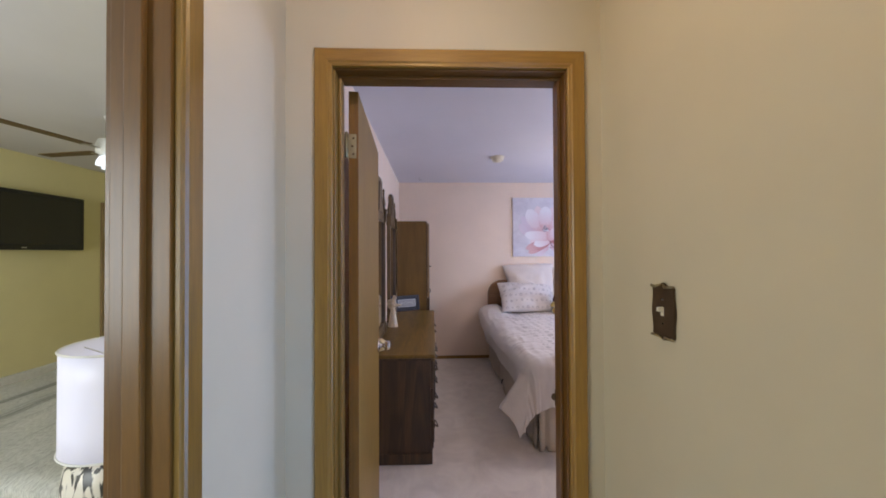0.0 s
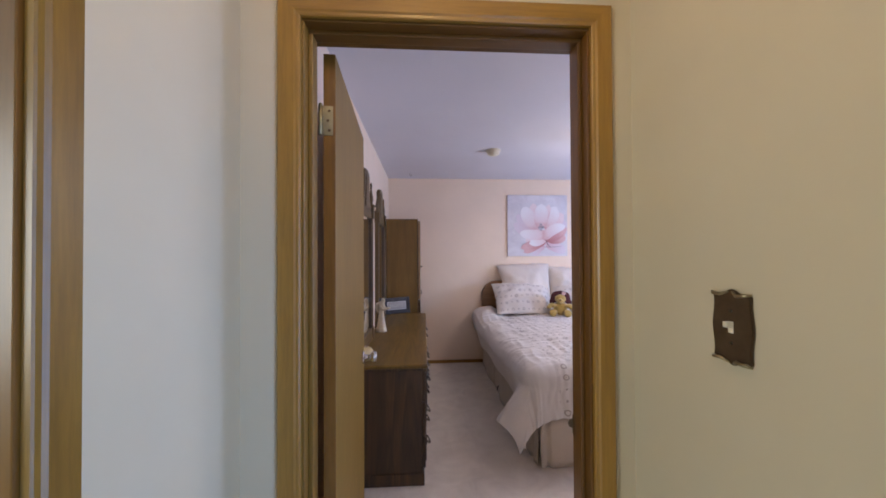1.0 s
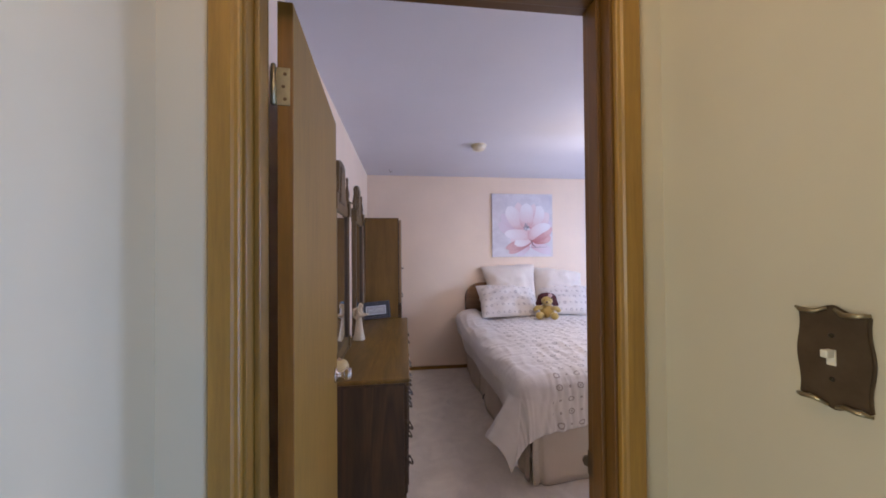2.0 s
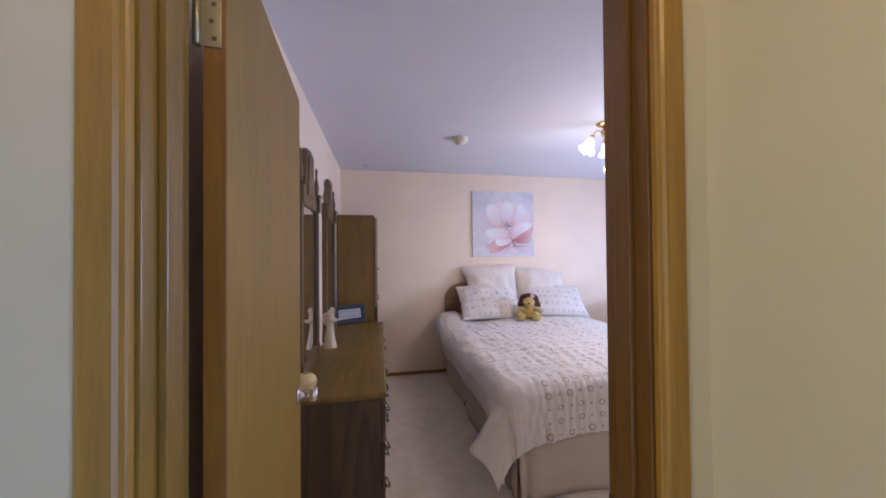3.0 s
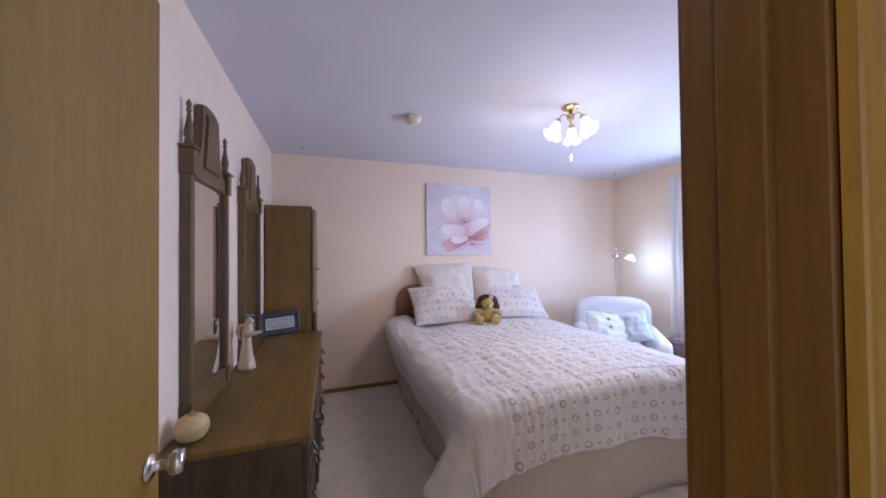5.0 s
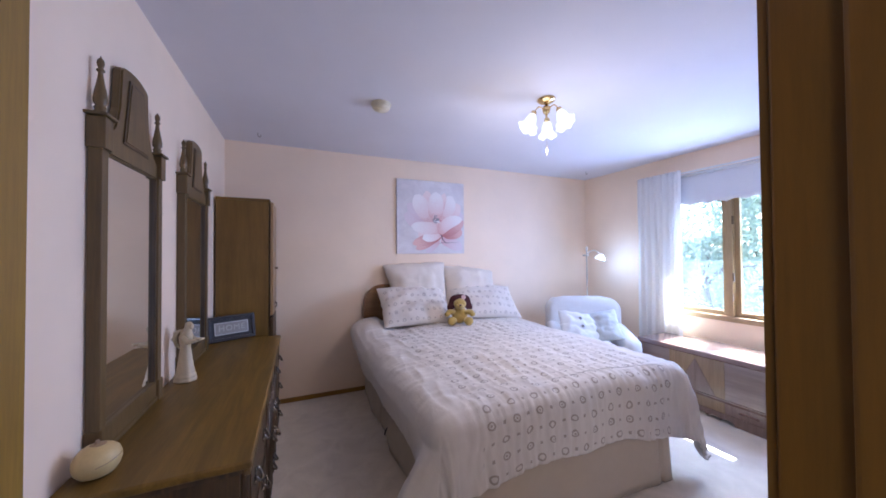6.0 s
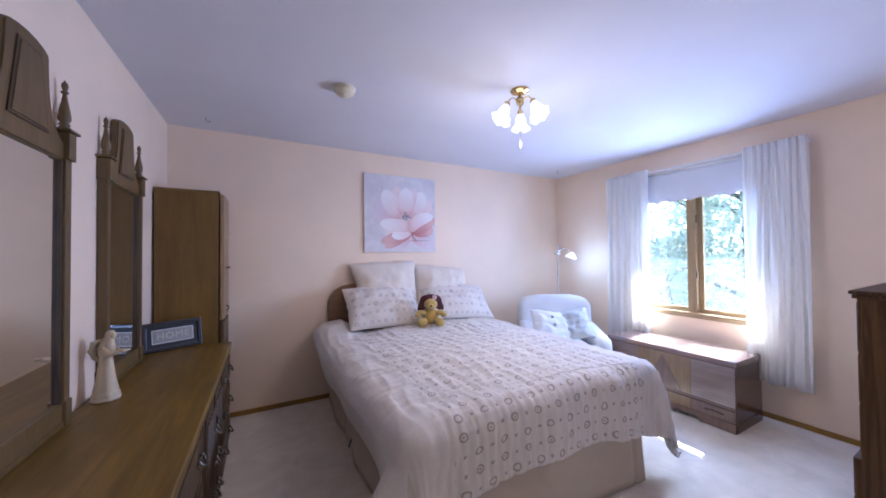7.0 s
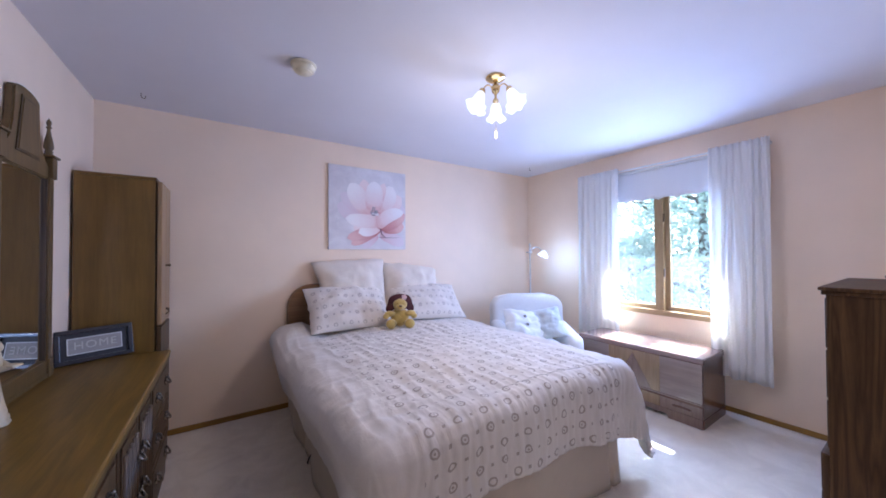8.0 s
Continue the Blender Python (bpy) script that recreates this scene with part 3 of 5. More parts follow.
# ---- outside ----
lawn = sheet(40, 40, lambda u, v: Vector((2500 * (2 * u - 1) ** 3 + 6, 2500 * (2 * v - 1) ** 3 + 3, -0.45)))
structure("ground", lawn, GRASS, "sunlit lawn outside the window", "lawn")


def tree(at, height, spread, seed, leaves):
    rnd = random.Random(seed)
    ob = thing("tree", "leafy green tree outside the window", "tree", at)
    limbs = tube([(0, 0, 0), (0.05, 0.02, height * 0.25), (-0.05, 0.05, height * 0.5), (0.02, 0, height * 0.85)], [0.16, 0.13, 0.09, 0.03], 10)
    for k in range(9):
        a, z = rnd.uniform(0, math.tau), height * rnd.uniform(0.12, 0.7)
        e = Vector((math.cos(a), math.sin(a), 0.35)) * spread * rnd.uniform(0.5, 0.9)
        absorb(limbs, tube([(0, 0, z), e * 0.5 + Vector((0, 0, z + 0.1)), e + Vector((0, 0, z))], [0.06, 0.04, 0.012], 7))
    part("trunk", limbs, BARK, ob, smooth=True)
    vs, fs = [], []
    for k in range(leaves):
        a, h = rnd.uniform(0, math.tau), rnd.uniform(0.05, 1.0)
        r = spread * (1 - 0.55 * h) * math.sqrt(rnd.uniform(0.15, 1)) * (0.8 + 0.35 * noise.noise(Vector((math.cos(a) * 2, math.sin(a) * 2, h * 5 + seed))))
        c = Vector((r * math.cos(a), r * math.sin(a), height * h))
        q = Euler((rnd.uniform(-1.1, 1.1), rnd.uniform(-1.1, 1.1), rnd.uniform(0, 6.28))).to_matrix()
        s = rnd.uniform(0.045, 0.10)
        i = len(vs)
        for p in ((-1.0, 0, 0), (-0.2, -0.5, 0.12), (1.0, 0, -0.1), (-0.2, 0.5, 0.12)):
            vs.append(c + q @ (Vector(p) * s))
        fs += [(i, i + 1, i + 2), (i, i + 2, i + 3)]
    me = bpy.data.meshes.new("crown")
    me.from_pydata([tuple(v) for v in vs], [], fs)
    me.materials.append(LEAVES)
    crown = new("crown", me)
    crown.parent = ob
    return ob


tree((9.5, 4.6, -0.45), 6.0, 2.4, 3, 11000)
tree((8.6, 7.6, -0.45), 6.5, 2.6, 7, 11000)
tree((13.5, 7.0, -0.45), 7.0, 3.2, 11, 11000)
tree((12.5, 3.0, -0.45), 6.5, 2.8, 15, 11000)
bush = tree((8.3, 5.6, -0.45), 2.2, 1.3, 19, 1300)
tagged(bush, "low leafy green bush outside the window", "bush")
post = mesh_object("fence_post", block(9.2, 9.3, 3.95, 4.05, -0.45, 0.85, 0.01), BARK)
tagged(post, "weathered grey wooden post on the lawn", "post")

# ---- bed ----
BX0, BX1, BY0, BY1, BZ = 0.955, 2.50, 2.80, 4.86, 0.675
SX1 = 2.42                                    # the skirt hangs a little inside the mattress here
bed = thing("bed", "queen bed with a wooden headboard and beige skirt", "bed", (0, 0, 0))
part("mattress", block(BX0 + 0.02, BX1 - 0.02, BY0 + 0.03, BY1 - 0.03, 0.33, BZ - 0.03, 0.06, 4), WHITE_COTTON, bed, smooth=True)
part("box_spring", block(BX0 + 0.03, SX1 - 0.03, BY0 + 0.04, BY1 - 0.03, 0.10, 0.33, 0.02), SKIRT, bed)
for lx, ly in ((BX0 + 0.1, BY0 + 0.12), (BX1 - 0.1, BY0 + 0.12), (BX0 + 0.1, BY1 - 0.12), (BX1 - 0.1, BY1 - 0.12)):
    part("leg", block(lx - 0.03, lx + 0.03, ly - 0.03, ly + 0.03, 0, 0.10, 0.005), DARK_GAP, bed)


def skirt_panel(p0, p1, out, pleat, seed):
    p0, p1, out = Vector(p0), Vector(p1), Vector(out)
    ln = (p1 - p0).length

    def fn(u, v):
        s = u * ln
        w = 0.010 * noise.noise(Vector((s * 5, seed, 0))) * (1 - v) + 0.012 * math.sin(s * 9 + seed) * (1 - v)
        for c in pleat:
            w -= 0.03 * math.exp(-((s - c) / 0.012) ** 2) * (1 - 0.6 * v)
        return p0.lerp(p1, u) + out * (w + 0.02 * (1 - v)) + Vector((0, 0, 0.008 + 0.40 * v))
    return sheet(int(ln * 60), 10, fn)


for nm, a, b, o, pl, sd in (("skirt_panel", (BX0, BY0, 0), (SX1, BY0, 0), (0, -1, 0), (0.05, 1.38), 1.0), ("skirt_panel", (BX0, BY1, 0), (BX0, BY0, 0), (-1, 0, 0), (0.7, 1.98), 4.0),
                            ("skirt_panel", (SX1, BY0, 0), (SX1, BY1, 0), (1, 0, 0), (0.1, 1.2), 7.0)):
    sk = part(nm, skirt_panel(a, b, o, pl, sd), SKIRT, bed, smooth=True)
    sk.modifiers.new("thick", "SOLIDIFY").thickness = 0.004


part("skirt_tie", tube([(BX0 - 0.040, 3.905, 0.050), (BX0 - 0.046, 3.895, 0.065), (BX0 - 0.038, 3.888, 0.095), (BX0 - 0.026, 3.89, 0.11)], [0.003, 0.005, 0.005, 0.003], 8), BLACK, bed, "dark tie loop on the skirt", True)


def headboard_outline():
    x0, x1, top = BX0 - 0.02, BX1 + 0.02, 1.085
    pts = [(x0, 0.25), (x1, 0.25), (x1, 0.86)]
    for k in range(9):
        a = radians(k * 90 / 8)
        pts.append((x1 - 0.20 + 0.20 * math.cos(a), 0.885 + 0.20 * math.sin(a)))
    for k in range(9):
        a = radians(90 + k * 90 / 8)
        pts.append((x0 + 0.20 + 0.20 * math.cos(a), 0.885 + 0.20 * math.sin(a)))
    pts.append((x0, 0.86))
    return pts


hb = slab(headboard_outline(), 0.045, 0.008)
bmesh.ops.translate(hb, vec=(0, 4.878, 0), verts=hb.verts)
part("headboard", hb, HEADBOARD, bed, "rounded brown wooden headboard")
for x in (BX0 + 0.05, BX1 - 0.12):
    part("headboard_post", block(x, x + 0.07, 4.882, 4.918, 0, 0.25, 0.004), HEADBOARD, bed)

# duvet: a puffy cloth over the mattress that hangs down both sides and the foot
DY_EDGE = BY0 + 0.05
DW, DL = BX1 - BX0, BY1 - DY_EDGE - 0.05
OUT_L, OUT_R, OUT_F = 0.44, 0.60, 0.45
UW, UL = DW + OUT_L + OUT_R, DL + OUT_F


def drape(s, rh, rv, slope):
    """Outward reach and fall of cloth after s metres past the edge: a rounded shoulder, then a hanging part."""
    arc = (rh + rv) * 0.5 * math.pi / 2
    if s < arc:
        a = s / arc * math.pi / 2
        return rh * math.sin(a), rv * (1 - math.cos(a))
    e = s - arc
    return rh + e * slope, rv + e * math.sqrt(1 - slope * slope)


def puckers(p, q):
    """Gathers that run up the duvet between its columns of stitching."""
    bend = 0.03 * noise.noise(Vector((p * 3, q * 5, 12.0)))
    ridge = abs(math.sin((p + bend) * math.pi / 0.049)) ** 0.6
    fine = noise.noise(Vector((p * 38, q * 9, 3.0)))
    return (ridge - 0.6) * (0.5 + 1.1 * abs(noise.noise(Vector((p * 6, q * 7, 21.0))))) + 0.7 * fine


def duvet_point(u, v):
    p, q = u * UW - OUT_L, v * UL - OUT_F
    left = p < 0
    t = min(max(q / DL, 0), 1)
    flap = math.exp(-max(q, 0) / 0.12)
    sx = -p * (0.90 + 0.20 * flap) if left else max(p - DW, 0.0)
    cx = min(max(p / DW, 0), 1)
    sy = max(-q, 0.0) * (0.93 + 0.16 * cx - 0.14 * math.sin(math.pi * cx ** 0.8))
    x, y = BX0 + min(max(p, 0), DW), DY_EDGE + max(q, 0)
    z = BZ + 0.028 * math.sin(cx * math.pi) ** 0.7 + 0.018 * cx +  0.016 * noise.noise(Vector((p * 2.2, q * 2.2, 1.0))) + 0.006 * noise.noise(Vector((p * 9, q * 9, 4.0)))
    z -= 0.012 * abs(noise.noise(Vector((p * 12, q * 3.0, 2.0)))) + 0.006 * noise.noise(Vector((p * 5, q * 26, 8.0)))
    rise = min(1.0, max(0.0, (q - 1.45) / 0.32)) * min(1.0, max(0.0, (0.24 - p) / 0.18))
    z += 0.085 * rise * rise * (3 - 2 * rise)
    if 0.06 < p < DW:
        z += 0.0040 * puckers(p, q) * max(0.22, 1 - max(q, 0) / 0.6)
    if sx <= 0 and sy <= 0:
        return Vector((x, y, z))
    s = (sx ** 2.4 + sy ** 2.4) ** (1 / 2.4)
    w = 2 * min(sx, sy) / (sx + sy)
    fx = sx / (sx + sy)
    rh = fx * ((0.10 + 0.075 * t) if left else 0.16) + (1 - fx) * 0.10
    rv = fx * (0.14 if left else 0.17) + (1 - fx) * 0.11
    slope = fx * ((-0.25 + 0.95 * flap) if left else 0.17) + (1 - fx) * 0.03 - w * (0.12 if left else -0.10)
    reach, fall = drape(s, rh, rv, min(slope, 0.6))
    k = min(1, s / 0.3)
    along = q if fx > 0.5 else p
    if fx > 0.5:
        wave = (0.010 if left else 0.016) * math.sin(along * 8 + 0.8) + 0.018 * noise.noise(Vector((along * 2.5, s * 1.5, 9.0)))
    else:
        wave = 0.011 * puckers(p, q) * min(1.0, max(0.0, (p - 0.02) / 0.10)) + 0.012 * math.sin(along * 11 + 0.8) + 0.016 * noise.noise(Vector((along * 4.5, s * 1.2, 9.0))) + 0.010 * noise.noise(Vector((along * 24, s * 5.0, 5.0)))
        wave -= 0.006 * math.exp(-((sy - 0.13) / 0.014) ** 2) * (0.6 + 0.6 * noise.noise(Vector((along * 14, 0, 3.0))))
    if not left and w > 0.2:
        wave += 0.025 * w * noise.noise(Vector((p * 9, q * 9, 6.0)))
        fall = min(fall, 0.575 + 0.06 * noise.noise(Vector((p * 12, q * 12, 1.0))))
    reach += wave * k
    n2 = math.hypot(sx, sy)
    x += (-1 if left else 1) * sx / n2 * reach
    y -= sy / n2 * reach
    return Vector((x, y, max(z - fall, 0.06)))


DUVET = ringed("ringed_white_duvet_cloth", (0.65, 0.595, 0.54), (0.19, 0.140, 0.098), (OUT_L + 0.13, OUT_L + DW - 0.08, 0.02, UL - 0.2), 0.138, 0.088)
duvet = thing("duvet", "white duvet with embroidered brown rings, spread over the bed", "duvet")
cover = part("cover", sheet(330, 240, duvet_point, lambda u, v: (u * UW, v * UL)), DUVET, duvet, smooth=True)
cover.modifiers.new("thick", "SOLIDIFY").thickness = 0.016


def cord_along(pts, r):
    return tube(pts, r, 6)


def lifted(u, v, d=0.002):
    """A place just outside the duvet's cover."""
    p = duvet_point(u, v)
    a, b = duvet_point(u + 0.004, v) - p, duvet_point(u, v + 0.004) - p
    n = a.cross(b).normalized()
    return p + n * d


SEAM = cloth("white_seam_cord", (0.56, 0.52, 0.49), 380, 0.9, 0.2)
part("foot_seam", cord_along([lifted((OUT_L + DW * (0.42 + 0.52 * k / 300)) / UW, (OUT_F + 0.045 - 0.09 * (k / 300) ** 2 + 0.006 * noise.noise(Vector((k * 0.09, 0, 5)))) / UL, 0.0015) for k in range(301)], 0.0011), SEAM, duvet, "stitched cord seam across the foot", True)


def pillow(name, w, h, t, m, material, label, flange=0.0, seed=0, sag=0.0, ears=(0.0, 0.0, 0.0)):
    """A stuffed cushion in its own xz plane, thickness along y, standing on its lower edge; one closed mesh."""
    bm = bmesh.new()
    lay = bm.loops.layers.uv.new("UVMap")
    n = 28
    grids = []
    for side in (-1, 1):
        g = []
        for j in range(n + 1):
            row = []
            for i in range(n + 1):
                a, b = 2 * i / n - 1, 2 * j / n - 1
                f = max(0.0, (1 - abs(a) ** 2.4) * (1 - abs(b) ** 2.4)) ** 0.62
                pinch = 1 - 0.055 * (1 - abs(a) ** 2) * abs(b) ** 3 if abs(b) > abs(a) else 1 - 0.055 * (1 - abs(b) ** 2) * abs(a) ** 3
                wob = 0.030 * noise.noise(Vector((a * 2.6 + seed, b * 2.6, side * 2.0))) + 0.012 * (abs(noise.noise(Vector((a * 5 + b * 2, b * 4 - a, seed + 3.0)))) - 0.2)
                x = a * w / 2 * pinch + 0.01 * noise.noise(Vector((b * 4, seed, 1.0)))
                z = h / 2 + b * h / 2 * pinch - sag * (1 - a * a) * (b > 0) * b + (0.012 * noise.noise(Vector((a * 4, seed, 7.0))) - 0.018 * abs(a) ** 6) * (b > 0)
                y = side * (f * t / 2 + 0.002) + (wob + 0.009 * noise.noise(Vector((a * 7, b * 7, seed)))) * f
                # upper corners pulled outwards or sunk
                up = max(0.0, b) ** 1.5
                lc, rc = ((1 - a) / 2) ** 2.2 * up, ((1 + a) / 2) ** 2.2 * up
                x, z = x - ears[0] * lc, z - ears[1] * lc - ears[2] * rc
                row.append(bm.verts.new((x, y, z)))
            g.append(row)
        grids.append(g)
    def uvs(f, quad):
        for lp, (i, j) in zip(f.loops, quad):
            lp[lay].uv = (i / n * w, j / n * h)
    for side, g in enumerate(grids):
        for j in range(n):
            for i in range(n):
                q = ((i, j), (i + 1, j), (i + 1, j + 1), (i, j + 1))
                uvs(bm.faces.new([g[b][a] for a, b in q]), q)
    rim = [(i, 0) for i in range(n)] + [(n, j) for j in range(n)] + [(i, n) for i in range(n, 0, -1)] + [(0, j) for j in range(n, 0, -1)]
    for (i, j), (k, l) in zip(rim, rim[1:] + rim[:1]):
        uvs(bm.faces.new((grids[0][j][i], grids[0][l][k], grids[1][l][k], grids[1][j][i])), ((i, j), (k, l), (k, l), (i, j)))
    if flange:
        ring = bmesh.new()
        absorb(ring, block(-w / 2 - flange, w / 2 + flange, -0.004, 0.004, -flange, h + flange, 0.003))
        for v in ring.verts:
            v.co.y += 0.012 * noise.noise(v.co * 6 + Vector((seed, 0, 0)))
        absorb(bm, ring)
    ob = mesh_object(name, bm, material, True)
    ob.matrix_basis = m
    return tagged(ob, label, "pillow")


SHAM = ringed("ringed_sham_cloth", (0.71, 0.64, 0.575), (0.34, 0.27, 0.235), (0.03, 0.76, 0.03, 0.44), 0.130, 0.085, 0.0135)
pillow("pillow", 0.65, 0.63, 0.25, pose(1.51, 4.735, 0.71, -14, 0, 0), PIQUE, "large square white quilted pillow leaning on the headboard", 0, 1, ears=(0.06, 0.025, 0.002))
pillow("pillow", 0.66, 0.60, 0.27, pose(2.12, 4.74, 0.705, -16, 3, 0), PIQUE, "large square white pillow with a crumpled top", 0, 5, 0.0, (0.0, 0.03, 0.075))
pillow("pillow_sham", 0.73, 0.47, 0.20, pose(1.405, 4.46, 0.715, -43, 1, 2), SHAM, "white pillow in a sham with grey rings", 0.0, 9)
pillow("pillow_sham", 0.79, 0.47, 0.20, pose(2.20, 4.48, 0.712, -46, 4, -3), SHAM, "white pillow in a sham with grey rings", 0.0, 13)


# ---- plush bear on the bed ----
def plush(at, turn):
    bm = ball(0.066, 0.058, 0.082, (0, 0.004, 0.082), 18, 0.08)
    absorb(bm, ball(0.052, 0.054, 0.054, (0, -0.026, 0.196), 18, 0.05))
    absorb(bm, ball(0.030, 0.028, 0.024, (0, -0.074, 0.182), 14, 0.03))
    for s in (-1, 1):
        absorb(bm, ball(0.030, 0.058, 0.032, (0.056 * s, -0.055, 0.034), 14, 0.06))
        absorb(bm, ball(0.036, 0.026, 0.042, (0.066 * s, -0.108, 0.042), 14, 0.05))
        absorb(bm, ball(0.040, 0.036, 0.026, (0.074 * s, -0.030, 0.118), 14, 0.06))
        absorb(bm, ball(0.024, 0.026, 0.024, (0.100 * s, -0.050, 0.098), 12, 0.05))
    absorb(bm, ball(0.012, 0.009, 0.009, (0, -0.101, 0.192), 10))
    for v in bm.verts:
        v.co.x *= 1.22
    ob = fused("plush_bear", bm, BEAR, 0.005)
    ob.data.materials.append(MAROON)
    spots = [(Vector((0, -0.106, 0.196)), 0.013), (Vector((-0.026, -0.077, 0.215)), 0.007), (Vector((0.026, -0.077, 0.215)), 0.007)]
    for f in ob.data.polygons:
        if any((f.center - c).length < r for c, r in spots):
            f.material_index = 1
    ob.matrix_basis = pose(*at, 0, 0, turn)
    return tagged(ob, "yellow plush bear sitting on the bed against the pillows", "soft toy")


plush((1.785, 4.385, 0.712), -24)
hat = thing("plush_hat", "maroon floppy felt hat with a pale flower", "hat", (1.785, 4.385, 0.712), -24)


def hat_brim(u, v):
    """A floppy brim framing the face: over the brow and down both sides."""
    a = radians(-42 + 264 * u)
    r = 0.050 + 0.046 * v + 0.007 * v * math.sin(u * 22)
    droop = 0.020 * v * abs(math.cos(a))
    return Vector((r * math.cos(a) * 1.28, -0.040 + 0.030 * v + 0.006 * math.sin(u * 17), 0.200 + r * math.sin(a) - droop))


brim = part("brim", sheet(44, 8, hat_brim), MAROON, hat, smooth=True)
brim.modifiers.new("thick", "SOLIDIFY").thickness = 0.006
part("crown", ball(0.090, 0.056, 0.074, (0, 0.018, 0.210), 18, 0.06), MAROON, hat, smooth=True)
fl = ball(0.010, 0.006, 0.010, (0.036, -0.042, 0.262), 10)
for k in range(5):
    a = k * math.tau / 5
    absorb(fl, ball(0.011, 0.005, 0.011, (0.036 + 0.014 * math.cos(a), -0.042, 0.262 + 0.014 * math.sin(a)), 10))
part("flower", fl, plain("pale_pink_ribbon", (0.75, 0.55, 0.58), 0.6), hat, "pale pink ribbon flower", True)

# ---- painting over the bed ----
PX0, PX1, PZ0, PZ1, PY = 1.295, 2.110, 1.404, 2.225, WB - 0.024
painting = thing("painting", "square canvas painting of a pink flower on pale grey", "painting", (0, 0, 0))


def canvas_paint():
    m, n, l, b = nodes_of("pale_lilac_canvas", 0.75)
    v = coords(n, l, (1.6, 1, 2.2), rot=(0, 0.6, 0))
    f = noise_of(n, l, v, 2.6, 6, 0.62, 1.2)
    l.new(ramp(n, l, f, [(0.25, (0.60, 0.55, 0.57)), (0.5, (0.69, 0.64, 0.65)), (0.72, (0.77, 0.73, 0.74))]), b.inputs["Base Color"])
    bump(n, l, b, noise_of(n, l, coords(n, l), 300, 2), 0.2, 0.001)
    return m


def petal_paint(name, pale, deep, spot):
    """Pale petal with a deeper heart, mixed along the petal's own length."""
    m, n, l, b = nodes_of(name, 0.7)
    t, sp = n.new("ShaderNodeTexCoord"), n.new("ShaderNodeSeparateXYZ")
    l.new(t.outputs["UV"], sp.inputs[0])
    brush = noise_of(n, l, coords(n, l, (9, 60, 1), "UV"), 1.0, 4, 0.6, 0.4)
    side = calc(n, l, "POWER", calc(n, l, "ABSOLUTE", calc(n, l, "MULTIPLY_ADD", sp.outputs[1], 2.0, -1.0)), 3.0)
    k = calc(n, l, "ADD", sp.outputs[0], calc(n, l, "MULTIPLY", calc(n, l, "SUBTRACT", brush, 0.5), 0.9))
    k = calc(n, l, "SUBTRACT", k, calc(n, l, "MULTIPLY", side, 0.12))
    l.new(ramp(n, l, k, [(0.0, deep), (spot, tuple((a + c) / 2 for a, c in zip(pale, deep))), (0.8, pale)]), b.inputs["Base Color"])
    bump(n, l, b, brush, 0.2, 0.001)
    return m


part("canvas", block(PX0, PX1, PY, WB - 0.002, PZ0, PZ1, 0.003), canvas_paint(), painting)
PETAL_PALE = petal_paint("pale_pink_petal_paint", (0.84, 0.79, 0.79), (0.66, 0.38, 0.37), 0.24)
PETAL_MID = petal_paint("pink_petal_paint", (0.82, 0.68, 0.67), (0.58, 0.24, 0.25), 0.36)
PETAL_DEEP = petal_paint("deep_pink_petal_paint", (0.72, 0.45, 0.43), (0.46, 0.15, 0.15), 0.5)
PETAL_BACK = petal_paint("grey_pink_petal_paint", (0.72, 0.62, 0.66), (0.66, 0.42, 0.45), 0.35)
PW = PX1 - PX0


def on_canvas(a, b, depth):
    """A place on the canvas, from shares of its width and height."""
    return Vector((PX0 + a * PW, PY - depth, PZ0 + b * (PZ1 - PZ0)))


def petal(base, tip, width, bend, material, depth):
    """One painted petal from its root to its tip, a thin layer of paint."""
    p, q = on_canvas(*base, depth), on_canvas(*tip, depth)
    along = q - p
    across = Vector((-along.z, 0, along.x)).normalized()
    def fn(u, v):
        s = 2 * v - 1
        w = width * PW / 2 * max(0.02, 1 - abs(2 * u ** 0.8 - 1) ** 3.2) ** 0.55
        rag = 0.03 * along.length * noise.noise(Vector((s * 2, depth * 900, 0)))
        return p + along * u + along.normalized() * rag * u + across * (s * w + bend * PW * math.sin(math.pi * u))
    part("petal", sheet(14, 6, fn, lambda u, v: (u, v)), material, painting)


